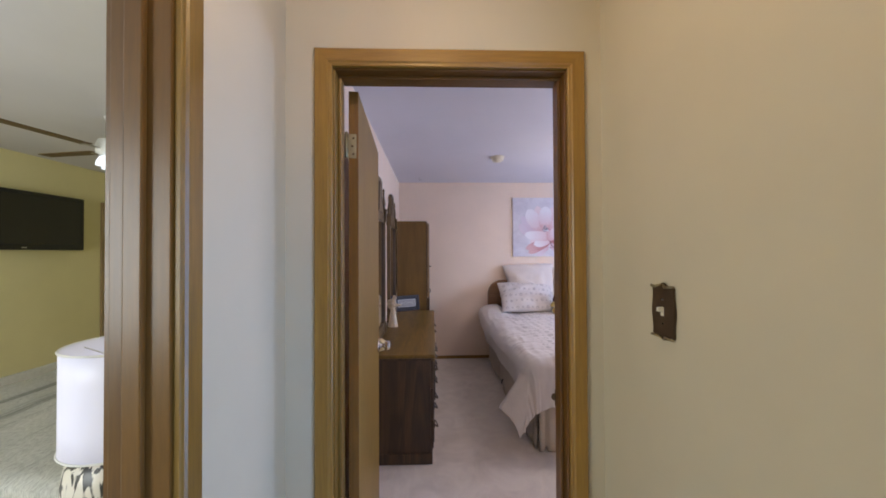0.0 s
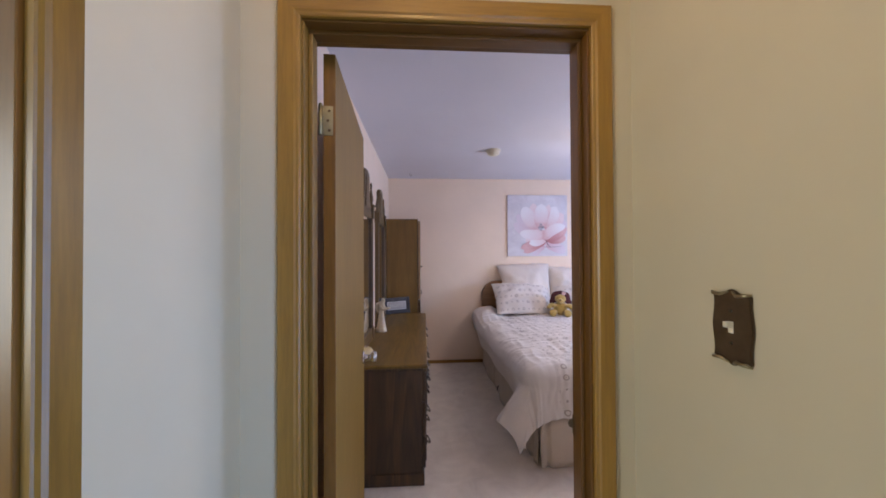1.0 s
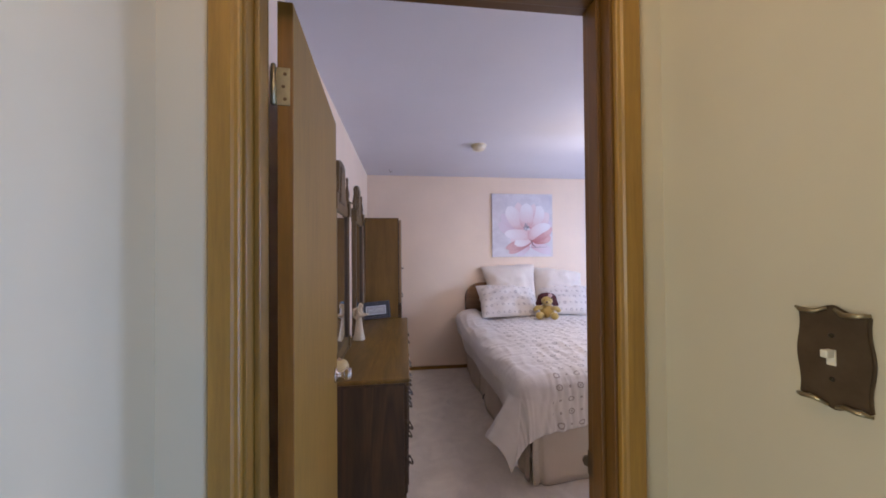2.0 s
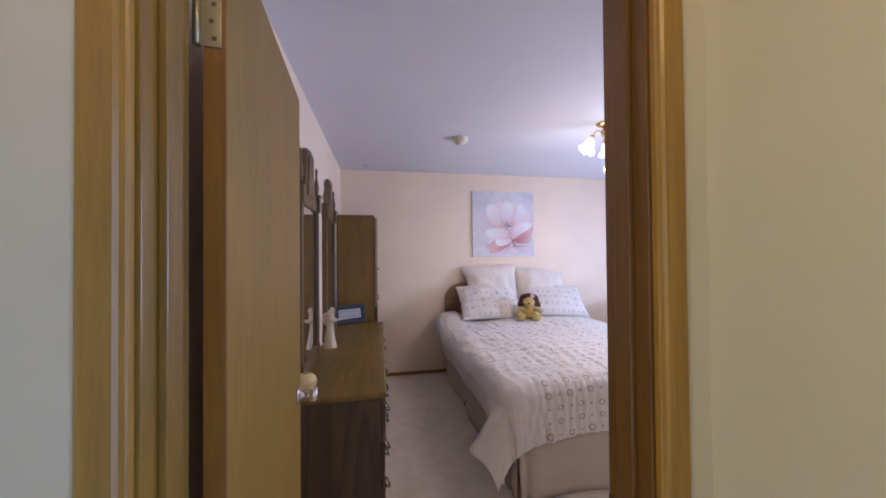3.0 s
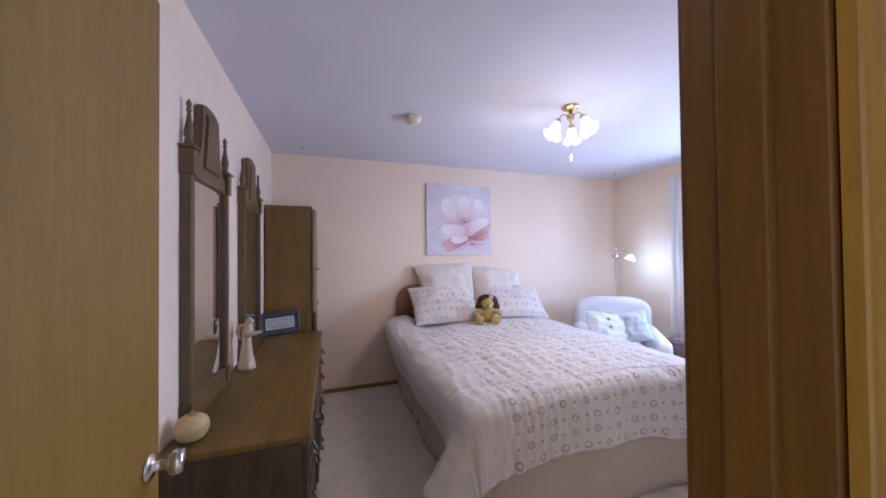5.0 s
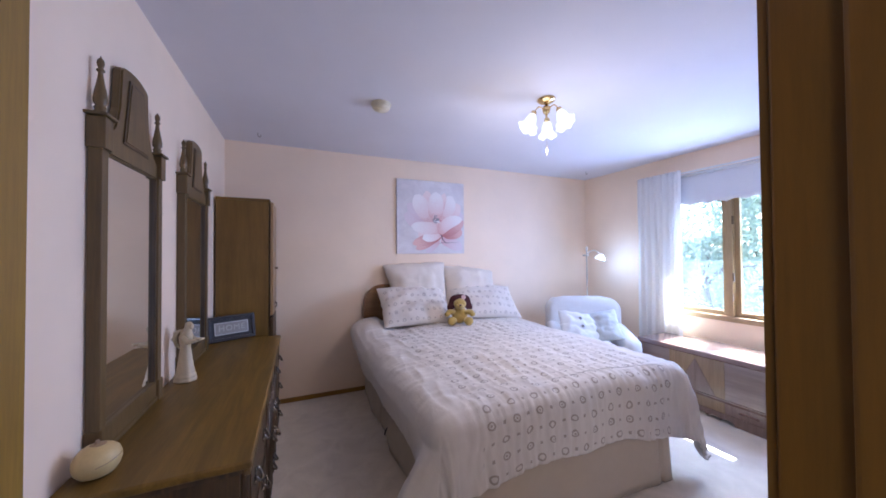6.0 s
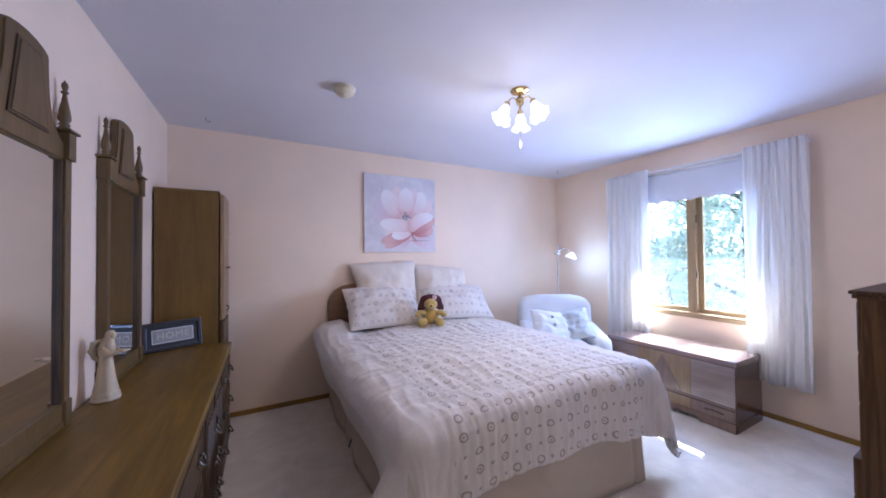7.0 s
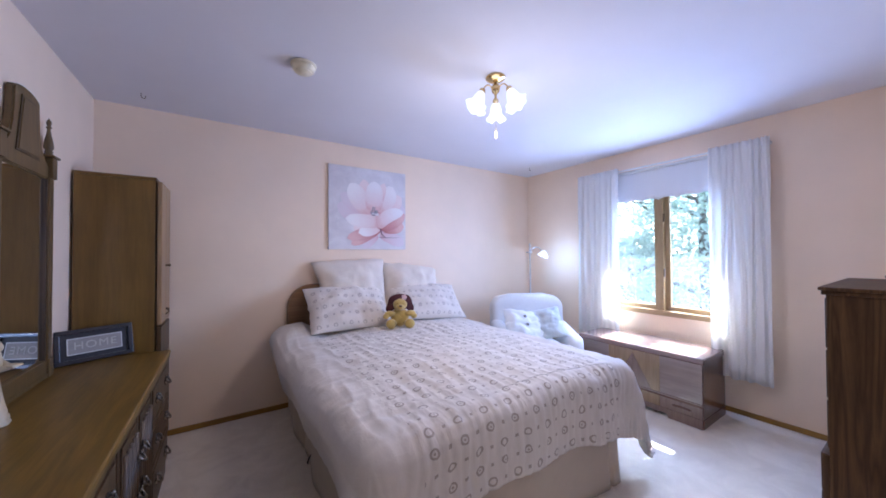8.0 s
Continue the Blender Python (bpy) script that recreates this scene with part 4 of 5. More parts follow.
for i, (b0, b1, t0, t1, wd, bend, mt) in enumerate((
        (0.64, 0.22, 0.97, 0.07, 0.16, 0.0, PETAL_BACK), (0.60, 0.20, 0.42, 0.02, 0.12, 0.0, PETAL_BACK), (0.52, 0.42, 0.10, 0.52, 0.22, 0.03, PETAL_BACK), (0.62, 0.46, 0.99, 0.54, 0.24, -0.03, PETAL_BACK), (0.52, 0.46, 0.14, 0.66, 0.18, 0.02, PETAL_BACK), (0.53, 0.47, 0.42, 0.86, 0.17, 0.02, PETAL_MID),
        (0.53, 0.46, 0.25, 0.79, 0.24, 0.02, PETAL_PALE), (0.60, 0.47, 0.94, 0.68, 0.22, -0.02, PETAL_MID), (0.60, 0.48, 0.82, 0.80, 0.24, -0.02, PETAL_PALE), (0.57, 0.48, 0.70, 0.84, 0.12, 0.0, PETAL_MID),
        (0.555, 0.47, 0.57, 0.85, 0.23, 0.0, PETAL_PALE), (0.60, 0.38, 0.30, 0.24, 0.16, 0.0, PETAL_MID), (0.64, 0.28, 0.27, 0.06, 0.14, 0.0, PETAL_DEEP), (0.66, 0.31, 0.22, 0.13, 0.15, 0.02, PETAL_DEEP),
        (0.66, 0.33, 0.36, 0.20, 0.15, 0.02, PETAL_PALE), (0.66, 0.35, 0.20, 0.37, 0.17, 0.01, PETAL_PALE), (0.66, 0.29, 0.97, 0.30, 0.17, -0.01, PETAL_DEEP), (0.60, 0.28, 0.99, 0.46, 0.16, -0.03, PETAL_DEEP),
        (0.59, 0.29, 0.96, 0.50, 0.17, 0.04, PETAL_PALE))):
    petal((b0, b1), (t0, t1), wd, bend, mt, 0.0006 + 0.00025 * i)
pc = (on_canvas(0.555, 0.475, 0).x, on_canvas(0.555, 0.475, 0).z)
heart = bmesh.new()
rnd = random.Random(5)
for k in range(26):
    a, r = rnd.uniform(0, math.tau), 0.04 * math.sqrt(rnd.random())
    absorb(heart, ball(0.006, 0.001, 0.009, (pc[0] + r * math.cos(a), PY - 0.0052, pc[1] + r * math.sin(a)), 6))
part("heart", heart, plain("grey_stamen_paint", (0.25, 0.24, 0.27), 0.7), painting, "dark grey stamens")
stem = tube([on_canvas(0.64, 0.26, 0.003), on_canvas(0.665, 0.19, 0.002), on_canvas(0.72, 0.145, 0.001)], [0.006, 0.0045, 0.003], 6)
absorb(stem, tube([on_canvas(0.62, 0.15, 0.001), on_canvas(0.75, 0.15, 0.001), on_canvas(0.9, 0.155, 0.001)], [0.002, 0.003, 0.001], 6))
part("stem", stem, plain("dark_plum_paint", (0.12, 0.07, 0.08), 0.7), painting, "dark plum stem")


def rebase(ob, at):
    """Moves a thing's empty to its base without moving its parts."""
    back = Matrix.Translation(-Vector(at))
    ob.matrix_basis = Matrix.Translation(at)
    for c in ob.children:
        c.matrix_parent_inverse = back


rebase(bed, (1.69, 3.83, 0))
rebase(duvet, (1.69, 3.83, 0.33))
rebase(painting, ((PX0 + PX1) / 2, WB - 0.002, PZ0))

# ---- dresser ----
DX0, DX1, DY0, DY1, DZ = WL + 0.003, 0.160, 2.672, 4.405, 0.757
dresser = thing("dresser", "long dark oak dresser with ornate pewter pulls", "dresser")
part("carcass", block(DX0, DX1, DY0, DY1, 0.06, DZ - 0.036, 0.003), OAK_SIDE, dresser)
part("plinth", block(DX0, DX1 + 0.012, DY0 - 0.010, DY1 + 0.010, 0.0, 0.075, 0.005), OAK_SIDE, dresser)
# Top coloured paler than the carcass and the drawer fronts.
part("top", block(DX0, DX1 + 0.034, DY0 - 0.018, DY1 + 0.018, DZ - 0.026, DZ, 0.010, 4), OAK_TOP, dresser, "olive-brown oak top, paler than the sides")
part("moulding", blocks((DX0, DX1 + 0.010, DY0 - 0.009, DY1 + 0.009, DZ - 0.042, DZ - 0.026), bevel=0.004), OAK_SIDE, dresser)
# Paler wood stands in for light caught along the rounded front edge.
part("edge_moulding", block(DX1 + 0.0105, DX1 + 0.030, DY0 - 0.014, DY1 + 0.014, DZ - 0.046, DZ - 0.0265, 0.006, 3), OAK_FRAME, dresser, "paler moulded front edge")


def ornate_pull(parent, y, z, x, w=0.085):
    """A bail pull with a scrolled back plate, facing +x."""
    pts = []
    for k in range(28):
        a = k * math.tau / 28
        r = 1 + 0.20 * math.cos(4 * a) + 0.10 * math.cos(7 * a)
        pts.append((w / 2 * r * math.cos(a), 0.024 * r * math.sin(a)))
    bm = slab(pts, 0.004, 0.0012)
    bmesh.ops.transform(bm, matrix=Matrix.Translation((x, y, z)) @ Matrix.Rotation(radians(90), 4, "Z") @ Matrix.Translation((0, -0.004, 0)), verts=bm.verts)
    pull = part("pull", bm, PEWTER, parent, "ornate dark pewter pull")
    arc = [(x + 0.008 + 0.016 * math.sin(math.pi * k / 10), y + w * 0.36 * math.cos(math.pi * k / 10), z + 0.006 - 0.022 * math.sin(math.pi * k / 10)) for k in range(11)]
    bm = tube(arc, [0.0035, 0.004, 0.0045, 0.005, 0.006, 0.0068, 0.006, 0.005, 0.0045, 0.004, 0.0035], 8)
    for s in (-1, 1):
        absorb(bm, ball(0.008, 0.007, 0.008, (x + 0.007, y + s * w * 0.36, z + 0.006), 10))
    part("bail", bm, PEWTER, pull, smooth=True)


def front_panel(name, parent, x, y0, y1, z0, z1):
    """A raised drawer or door front facing +x: bevelled slab with a recessed field."""
    bm = block(x, x + 0.020, y0, y1, z0, z1, 0.005)
    absorb(bm, blocks((x + 0.020, x + 0.026, y0 + 0.03, y1 - 0.03, z0 + 0.025, z1 - 0.025), bevel=0.003))
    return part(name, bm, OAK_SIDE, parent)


colw = (DY1 - DY0) / 3
for c in (0, 2):
    a, b = DY0 + c * colw + 0.015, DY0 + (c + 1) * colw - 0.015
    for k in range(3):
        z0 = 0.095 + k * 0.208
        d = front_panel("drawer", dresser, DX1, a, b, z0, z0 + 0.198)
        for yy in ((a + 0.13, b - 0.13)):
            ornate_pull(d, yy, z0 + 0.105, DX1 + 0.026)
a, b = DY0 + colw + 0.008, DY0 + 2 * colw - 0.008
for y0, y1, hy in ((a, (a + b) / 2 - 0.003, (a + b) / 2 - 0.045), ((a + b) / 2 + 0.003, b, (a + b) / 2 + 0.045)):
    d = front_panel("door", dresser, DX1, y0, y1, 0.095, 0.095 + 0.614)
    for k in range(5):
        yy = y0 + 0.05 + k * (y1 - y0 - 0.10) / 4
        part("reed", tube([(DX1 + 0.026, yy, 0.16), (DX1 + 0.026, yy, 0.65)], 0.012, 8), OAK_SIDE, d, smooth=True)
    for zz in (0.25, 0.40, 0.55):
        ornate_pull(d, hy, zz, DX1 + 0.032, 0.06)
rebase(dresser, ((DX0 + DX1) / 2, (DY0 + DY1) / 2, 0))


# ---- twin mirrors on the dresser ----
def twin_mirror(y):
    ob = thing("dresser_mirror", "tall dark oak mirror with turned finials standing on the dresser", "mirror", (WL + 0.021, y, DZ), group="mirrors on the dresser")
    hw, px = 0.232, 0.018
    top = 1.845 - DZ
    for s in (-1, 1):
        part("post", block(-px, px, s * hw - 0.020, s * hw + 0.020, 0.0, top - 0.002, 0.003), OAK_FRAME, ob)
        part("head_block", block(-px - 0.003, px + 0.010, s * hw - 0.026, s * hw + 0.026, top - 0.105, top - 0.004, 0.003), OAK_FRAME, ob)
        part("cap", block(-px - 0.006, px + 0.018, s * hw - 0.038, s * hw + 0.038, top - 0.002, top + 0.008, 0.003), OAK_FRAME, ob)
        prof = [(0.022, 0.0), (0.024, 0.006), (0.016, 0.012), (0.020, 0.020), (0.014, 0.026), (0.021, 0.034), (0.022, 0.046), (0.018, 0.070), (0.012, 0.095), (0.008, 0.118), (0.007, 0.124), (0.013, 0.128),
                (0.013, 0.132), (0.007, 0.137), (0.010, 0.143), (0.012, 0.152), (0.010, 0.161), (0.003, 0.168), (0.001, 0.174)]
        part("finial", lathe([(0.82 * r, 1.10 * z) for r, z in prof], 18, Matrix.Translation((0.004, s * hw, top + 0.008))), OAK_FRAME, ob, "turned dark oak finial", True)
        part("foot_block", block(-px - 0.003, px + 0.006, s * hw - 0.024, s * hw + 0.024, 0.0, 0.09, 0.004), OAK_FRAME, ob)
    z1 = 1.735 - DZ
    prof = [(hw - 0.020, 1.795 - DZ), (hw - 0.030, 1.806 - DZ), (0.178, 1.822 - DZ), (0.155, 1.846 - DZ), (0.137, 1.880 - DZ), (0.125, 1.920 - DZ), (0.118, 1.970 - DZ), (0.114, 2.020 - DZ), (0.113, 2.062 - DZ),
            (0.106, 2.074 - DZ), (0.080, 2.085 - DZ), (0.042, 2.093 - DZ), (0.0, 2.096 - DZ)]
    prof = [(-y, z) for y, z in prof[:-1]] + prof[::-1]
    outline = [(-(hw - 0.020), z1), ((hw - 0.020), z1)] + prof[::-1]
    def facing(bm, x):
        bmesh.ops.transform(bm, matrix=Matrix.Translation((x, 0, 0)) @ Matrix.Rotation(radians(90), 4, "Z"), verts=bm.verts)
        return bm
    part("crest", facing(slab(outline, 0.030, 0.006), 0.012), OAK_FRAME, ob, "shaped dark oak crest")
    part("crest_panel", facing(slab([(-0.105, 1.80 - DZ), (0.105, 1.80 - DZ), (0.060, 2.05 - DZ), (-0.060, 2.05 - DZ)], 0.004, 0.0015), 0.0155), OAK_SIDE, ob)
    part("crest_field", facing(slab([(-0.090, 1.81 - DZ), (0.090, 1.81 - DZ), (0.049, 2.04 - DZ), (-0.049, 2.04 - DZ)], 0.004, 0.0015), 0.0180), OAK_FRAME, ob)
    part("bottom_rail", blocks((-0.016, 0.014, -hw + 0.020, hw - 0.020, 0.012, 0.085), (-0.016, 0.019, -hw + 0.020, hw - 0.020, 0.0, 0.02), bevel=0.004), OAK_FRAME, ob)
    for s in (-1, 1):
        part("bead", block(-0.012, 0.010, s * (hw - 0.026) - 0.006, s * (hw - 0.026) + 0.006, 0.085, z1, 0.002), OAK_SIDE, ob)
    part("glass", block(-0.006, 0.0, -hw + 0.02, hw - 0.02, 0.08, z1 + 0.004), MIRROR, ob, "clear mirror glass")
    part("back_board", block(-0.014, -0.007, -hw + 0.02, hw - 0.02, 0.02, z1 + 0.02), OAK_SIDE, ob)
    return ob


twin_mirror(3.108)
twin_mirror(3.938)

# ---- tall cabinet in the corner ----
KX1, KY0, KY1, KZ = 0.098, 4.530, 4.915, 1.862
cab = thing("tall_cabinet", "tall narrow dark oak cabinet in the corner", "cabinet")
part("side_panel", block(WL + 0.014, KX1, KY0, KY0 + 0.018, 0.05, KZ - 0.02, 0.002), OAK_WARM, cab)
part("side_panel", block(WL + 0.014, KX1, KY1 - 0.018, KY1, 0.05, KZ - 0.02, 0.002), OAK_WARM, cab)
part("back_panel", block(WL + 0.014, WL + 0.024, KY0 + 0.018, KY1 - 0.018, 0.05, KZ - 0.02), OAK_WARM, cab)
part("top", block(WL + 0.014, KX1 + 0.006, KY0 - 0.004, KY1, KZ - 0.02, KZ, 0.003), OAK_WARM, cab)
part("base", block(WL + 0.014, KX1 + 0.02, KY0, KY1, 0.0, 0.05, 0.003), OAK_SIDE, cab)
part("face_frame", blocks((KX1 - 0.018, KX1 + 0.004, KY0 + 0.018, KY0 + 0.05, 0.05, KZ - 0.02), (KX1 - 0.018, KX1 + 0.004, KY1 - 0.05, KY1 - 0.018, 0.05, KZ - 0.02)), OAK_SIDE, cab)
# Doors coloured paler than the cabinet's sides and drawers.
LIGHT_OAK = wood("pale_cabinet_door_wood", (0.24, 0.13, 0.055), (0.40, 0.25, 0.125), "Z", 0.4, 0.9, 0.3)
for y0, y1, z0, z1, ky in ((KY0 + 0.006, (KY0 + KY1) / 2 - 0.002, 0.90, KZ - 0.024, (KY0 + KY1) / 2 - 0.02), ((KY0 + KY1) / 2 + 0.002, KY1 - 0.004, 0.90, KZ - 0.024, (KY0 + KY1) / 2 + 0.02)):
    d = part("door", block(KX1 + 0.010, KX1 + 0.034, y0, y1, z0, z1, 0.004), LIGHT_OAK, cab)
    part("knob", lathe([(0.009, 0), (0.006, 0.004), (0.005, 0.012), (0.009, 0.018), (0.006, 0.024)], 14, Matrix.Translation((KX1 + 0.034, ky, 1.285)) @ Matrix.Rotation(radians(90), 4, "Y")), BRONZE, d, smooth=True)
    part("pull", tube([(KX1 + 0.036, ky, 0.945), (KX1 + 0.05, ky, 0.955), (KX1 + 0.05, ky, 0.975), (KX1 + 0.036, ky, 0.985)], 0.004, 8), BRONZE, d, smooth=True)
for k in range(4):
    part("drawer", block(KX1 + 0.010, KX1 + 0.034, KY0 + 0.006, KY1 - 0.004, 0.06 + k * 0.208, 0.06 + k * 0.208 + 0.200, 0.004), OAK_SIDE, cab)
rebase(cab, ((WL + KX1) / 2, (KY0 + KY1) / 2, 0))

# ---- small things on the dresser ----
gourd = thing("gourd_jar", "pale straw gourd jar with a reddish crown", "jar", (-0.212, 2.765, DZ))
gourd.scale = (0.82, 0.82, 0.85)
gp = [(0.0, 0.0), (0.030, 0.001), (0.048, 0.008), (0.060, 0.024), (0.066, 0.046), (0.065, 0.062), (0.058, 0.080), (0.046, 0.093), (0.032, 0.101), (0.023, 0.1035)]
bm = lathe(gp, 32)
for v in bm.verts:
    v.co *= 1 + 0.02 * noise.noise(v.co * 20)
part("body", bm, GOURD, gourd, smooth=True)
part("lid", lathe([(0.024, 0.1035), (0.018, 0.1050), (0.012, 0.107), (0.006, 0.109), (0.007, 0.115), (0.004, 0.119), (0.0, 0.120)], 24), GOURD_TOP, gourd, "reddish lid with a small stub", True)
part("scratch", tube([(0.066 * math.cos(a), 0.066 * math.sin(a), 0.050 + 0.012 * (a + 1.2)) for a in [(-1.25 + 0.12 * k) for k in range(12)]], 0.0013, 6), GOURD_TOP, gourd, "thin dark line on the shell")


def figurine(at, turn):
    """A simple robed figure as one plain shape: flared robe with a ridged hem, veil, bowed arms and folded wings."""
    bm = lathe([(0.0, 0), (0.047, 0.0), (0.051, 0.004), (0.050, 0.012), (0.046, 0.016), (0.048, 0.022), (0.046, 0.032), (0.042, 0.037), (0.042, 0.046), (0.036, 0.075), (0.030, 0.115), (0.0245, 0.160), (0.0225, 0.185), (0.027, 0.210), (0.0265, 0.228), (0.021, 0.247), (0.0165, 0.262), (0.017, 0.277), (0.0165, 0.288), (0.011, 0.298), (0.0, 0.302)], 28)
    for v in bm.verts:
        z = v.co.z
        if z < 0.16:
            a = math.atan2(v.co.y, v.co.x)
            k = 1 + 0.045 * math.sin(a * 8 + z * 12) * (1 - z / 0.16)
            v.co.x *= k
            v.co.y *= k
        if z > 0.185:
            v.co.y -= 0.16 * (z - 0.185)
    absorb(bm, ball(0.0115, 0.008, 0.015, (0, -0.031, 0.277), 14))
    for s in (-1, 1):
        absorb(bm, tube([(0.022 * s, -0.004, 0.228), (0.028 * s, -0.030, 0.200), (0.011 * s, -0.070, 0.210)], [0.011, 0.014, 0.009], 10))
        absorb(bm, tube([(0.006 * s, 0.018, 0.160), (0.016 * s, 0.036, 0.185), (0.024 * s, 0.042, 0.215), (0.022 * s, 0.034, 0.248), (0.014 * s, 0.016, 0.262)], [0.003, 0.009, 0.013, 0.012, 0.004], 10))
    absorb(bm, block(-0.020, 0.020, -0.088, -0.060, 0.208, 0.217, 0.003))
    for v in bm.verts:
        v.co.x *= 0.92
    ob = mesh_object("figurine", bm, CERAMIC, True)
    ob.matrix_basis = pose(*at, 0, 0, turn)
    return tagged(ob, "cream ceramic robed figurine standing on the dresser", "figurine")


figurine((-0.205, 3.55, DZ), 64)


def text_mesh(words, size, depth):
    cu = bpy.data.curves.new("words", "FONT")
    cu.body, cu.size, cu.extrude, cu.align_x, cu.align_y = words, size, depth, "CENTER", "CENTER"
    cu.space_character = 1.15
    ob = new("words", cu)
    bpy.context.view_layer.update()
    me = bpy.data.meshes.new_from_object(ob.evaluated_get(bpy.context.evaluated_depsgraph_get()))
    bpy.data.objects.remove(ob)
    bm = bmesh.new()
    bm.from_mesh(me)
    bpy.data.meshes.remove(me)
    return bm


sign = thing("framed_sign", "black framed HOME sign leaning on the dresser", "sign", (-0.135, 4.392, DZ + 0.002), 27)
sw, sh = 0.320, 0.185
lean = Matrix.Rotation(radians(-10), 4, "X")


def leaned(bm):
    bmesh.ops.transform(bm, matrix=lean, verts=bm.verts)
    return bm


part("frame", leaned(blocks((-sw / 2, sw / 2, -0.016, 0.0, 0, 0.022), (-sw / 2, sw / 2, -0.016, 0.0, sh - 0.022, sh), (-sw / 2, -sw / 2 + 0.022, -0.016, 0, 0.022, sh - 0.022), (sw / 2 - 0.022, sw / 2, -0.016, 0, 0.022, sh - 0.022), bevel=0.003)), FRAME_BLACK, sign)
part("mount", leaned(block(-sw / 2 + 0.01, sw / 2 - 0.01, -0.006, -0.001, 0.01, sh - 0.01)), MAT_NAVY, sign)
part("plaque", leaned(block(-0.108, 0.108, -0.009, -0.006, 0.052, 0.133, 0.001)), PLAQUE, sign, "grey printed plaque")
part("plaque_rim", leaned(blocks((-0.112, 0.112, -0.010, -0.006, 0.133, 0.137), (-0.112, 0.112, -0.010, -0.006, 0.048, 0.052), (-0.112, -0.108, -0.010, -0.006, 0.052, 0.133), (0.108, 0.112, -0.010, -0.006, 0.052, 0.133))), WHITE_PAINT, sign)
bm = text_mesh("HOME", 0.058, 0.0008)
bmesh.ops.transform(bm, matrix=lean @ Matrix.Translation((0, -0.0098, 0.0925)) @ Matrix.Rotation(radians(90), 4, "X"), verts=bm.verts)
part("lettering", bm, plain("pale_lettering", (0.55, 0.52, 0.47), 0.6), sign, "pale capital letters")
part("stand", leaned(block(-0.02, 0.02, 0.0, 0.004, 0.0, 0.15)), FRAME_BLACK, sign)

# ---- cedar chest under the window ----
CX0, CX1, CY0, CY1, CH = 3.512, 3.985, 2.710, 3.765, 0.540
chest = thing("blanket_chest", "polished walnut veneer blanket chest under the window", "chest")
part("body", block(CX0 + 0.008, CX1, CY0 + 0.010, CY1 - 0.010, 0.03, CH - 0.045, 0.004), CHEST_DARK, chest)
part("lid", block(CX0 - 0.004, CX1, CY0, CY1, CH - 0.042, CH, 0.006, 3), CHEST_TOP, chest, "sunlit walnut lid with a lightened colour")
ym = (CY0 + CY1) / 2


def front_tile(name, pts, material, t=0.005, x=None):
    """A veneer piece on the front, given by (y, z) corners."""
    bm = slab([(y, z) for y, z in pts], t, 0.0006)
    bmesh.ops.transform(bm, matrix=Matrix.Translation(((CX0 + 0.008 if x is None else x), 0, 0)) @ Matrix.Rotation(radians(90), 4, "Z"), verts=bm.verts)
    return part(name, bm, material, chest)


za, zb = 0.190, CH - 0.048
y0, y1 = CY0 + 0.014, CY1 - 0.014
half, base = 0.217, 0.150                     # the middle field and the foot of its chevron
peak = zb - 0.030
for s in (-1, 1):
    def mirrored(pts, s=s):
        pts = [(ym + s * a, z) for a, z in pts]
        return pts if s > 0 else pts[::-1]
    front_tile("veneer", mirrored([(0.001, za), (base, za), (0.001, peak)]), CHEST_MID)
    front_tile("veneer", mirrored([(0.001, peak + 0.004), (base + 0.003, za), (half, za), (half, zb), (0.001, zb)]), CHEST_LIGHT)
    front_tile("veneer", mirrored([(half + 0.002, za), (y1 - ym, za), (y1 - ym, zb), (half + 0.002, zb)]), CHEST_GREY)
    front_tile("drawer_front", mirrored([(half + 0.003, 0.076), (y1 - ym, 0.076), (y1 - ym, 0.160), (half + 0.003, 0.160)]), CHEST_MID, 0.010)
    pull = [(ym + s * (0.310 + 0.132 * k / 10), 0.118 + 0.006 * math.sin(math.pi * k / 10)) for k in range(11)]
    part("carved_pull", tube([(CX0 - 0.001, y, z) for y, z in pull], [0.003] + [0.0085] * 9 + [0.003], 10), CHEST_DARK, chest, "carved dark wooden pull", True)
front_tile("drawer_front", [(ym - half, 0.076), (ym + half, 0.076), (ym + half, 0.160), (ym - half, 0.160)], CHEST_LIGHT, 0.010)
part("band", block(CX0 - 0.004, CX0 + 0.008, CY0 + 0.010, CY1 - 0.010, 0.163, 0.173, 0.003), CHEST_DARK, chest, "dark moulded band")
part("band", block(CX0 - 0.007, CX0 + 0.008, CY0 + 0.010, CY1 - 0.010, 0.176, 0.188, 0.004), CHEST_MID, chest, "rounded walnut band")
scal = [(CY0 + 0.012, 0.0), (ym - 0.281, 0.0)]
for k in range(61):
    t = k / 60
    scal.append((ym - 0.280 + t * 0.560, 0.012 + 0.022 * abs(math.sin(t * math.pi * 6)) ** 0.7))
scal += [(ym + 0.281, 0.0), (CY1 - 0.012, 0.0), (CY1 - 0.012, 0.074), (CY0 + 0.012, 0.074)]
front_tile("apron", scal, CHEST_MID, 0.013)
part("side_apron", block(CX0 + 0.010, CX1, CY0 + 0.006, CY0 + 0.020, 0.0, 0.07, 0.003), CHEST_DARK, chest)
part("side_apron", block(CX0 + 0.010, CX1, CY1 - 0.020, CY1 - 0.006, 0.0, 0.07, 0.003), CHEST_DARK, chest)
rebase(chest, ((CX0 + CX1) / 2, ym, 0))


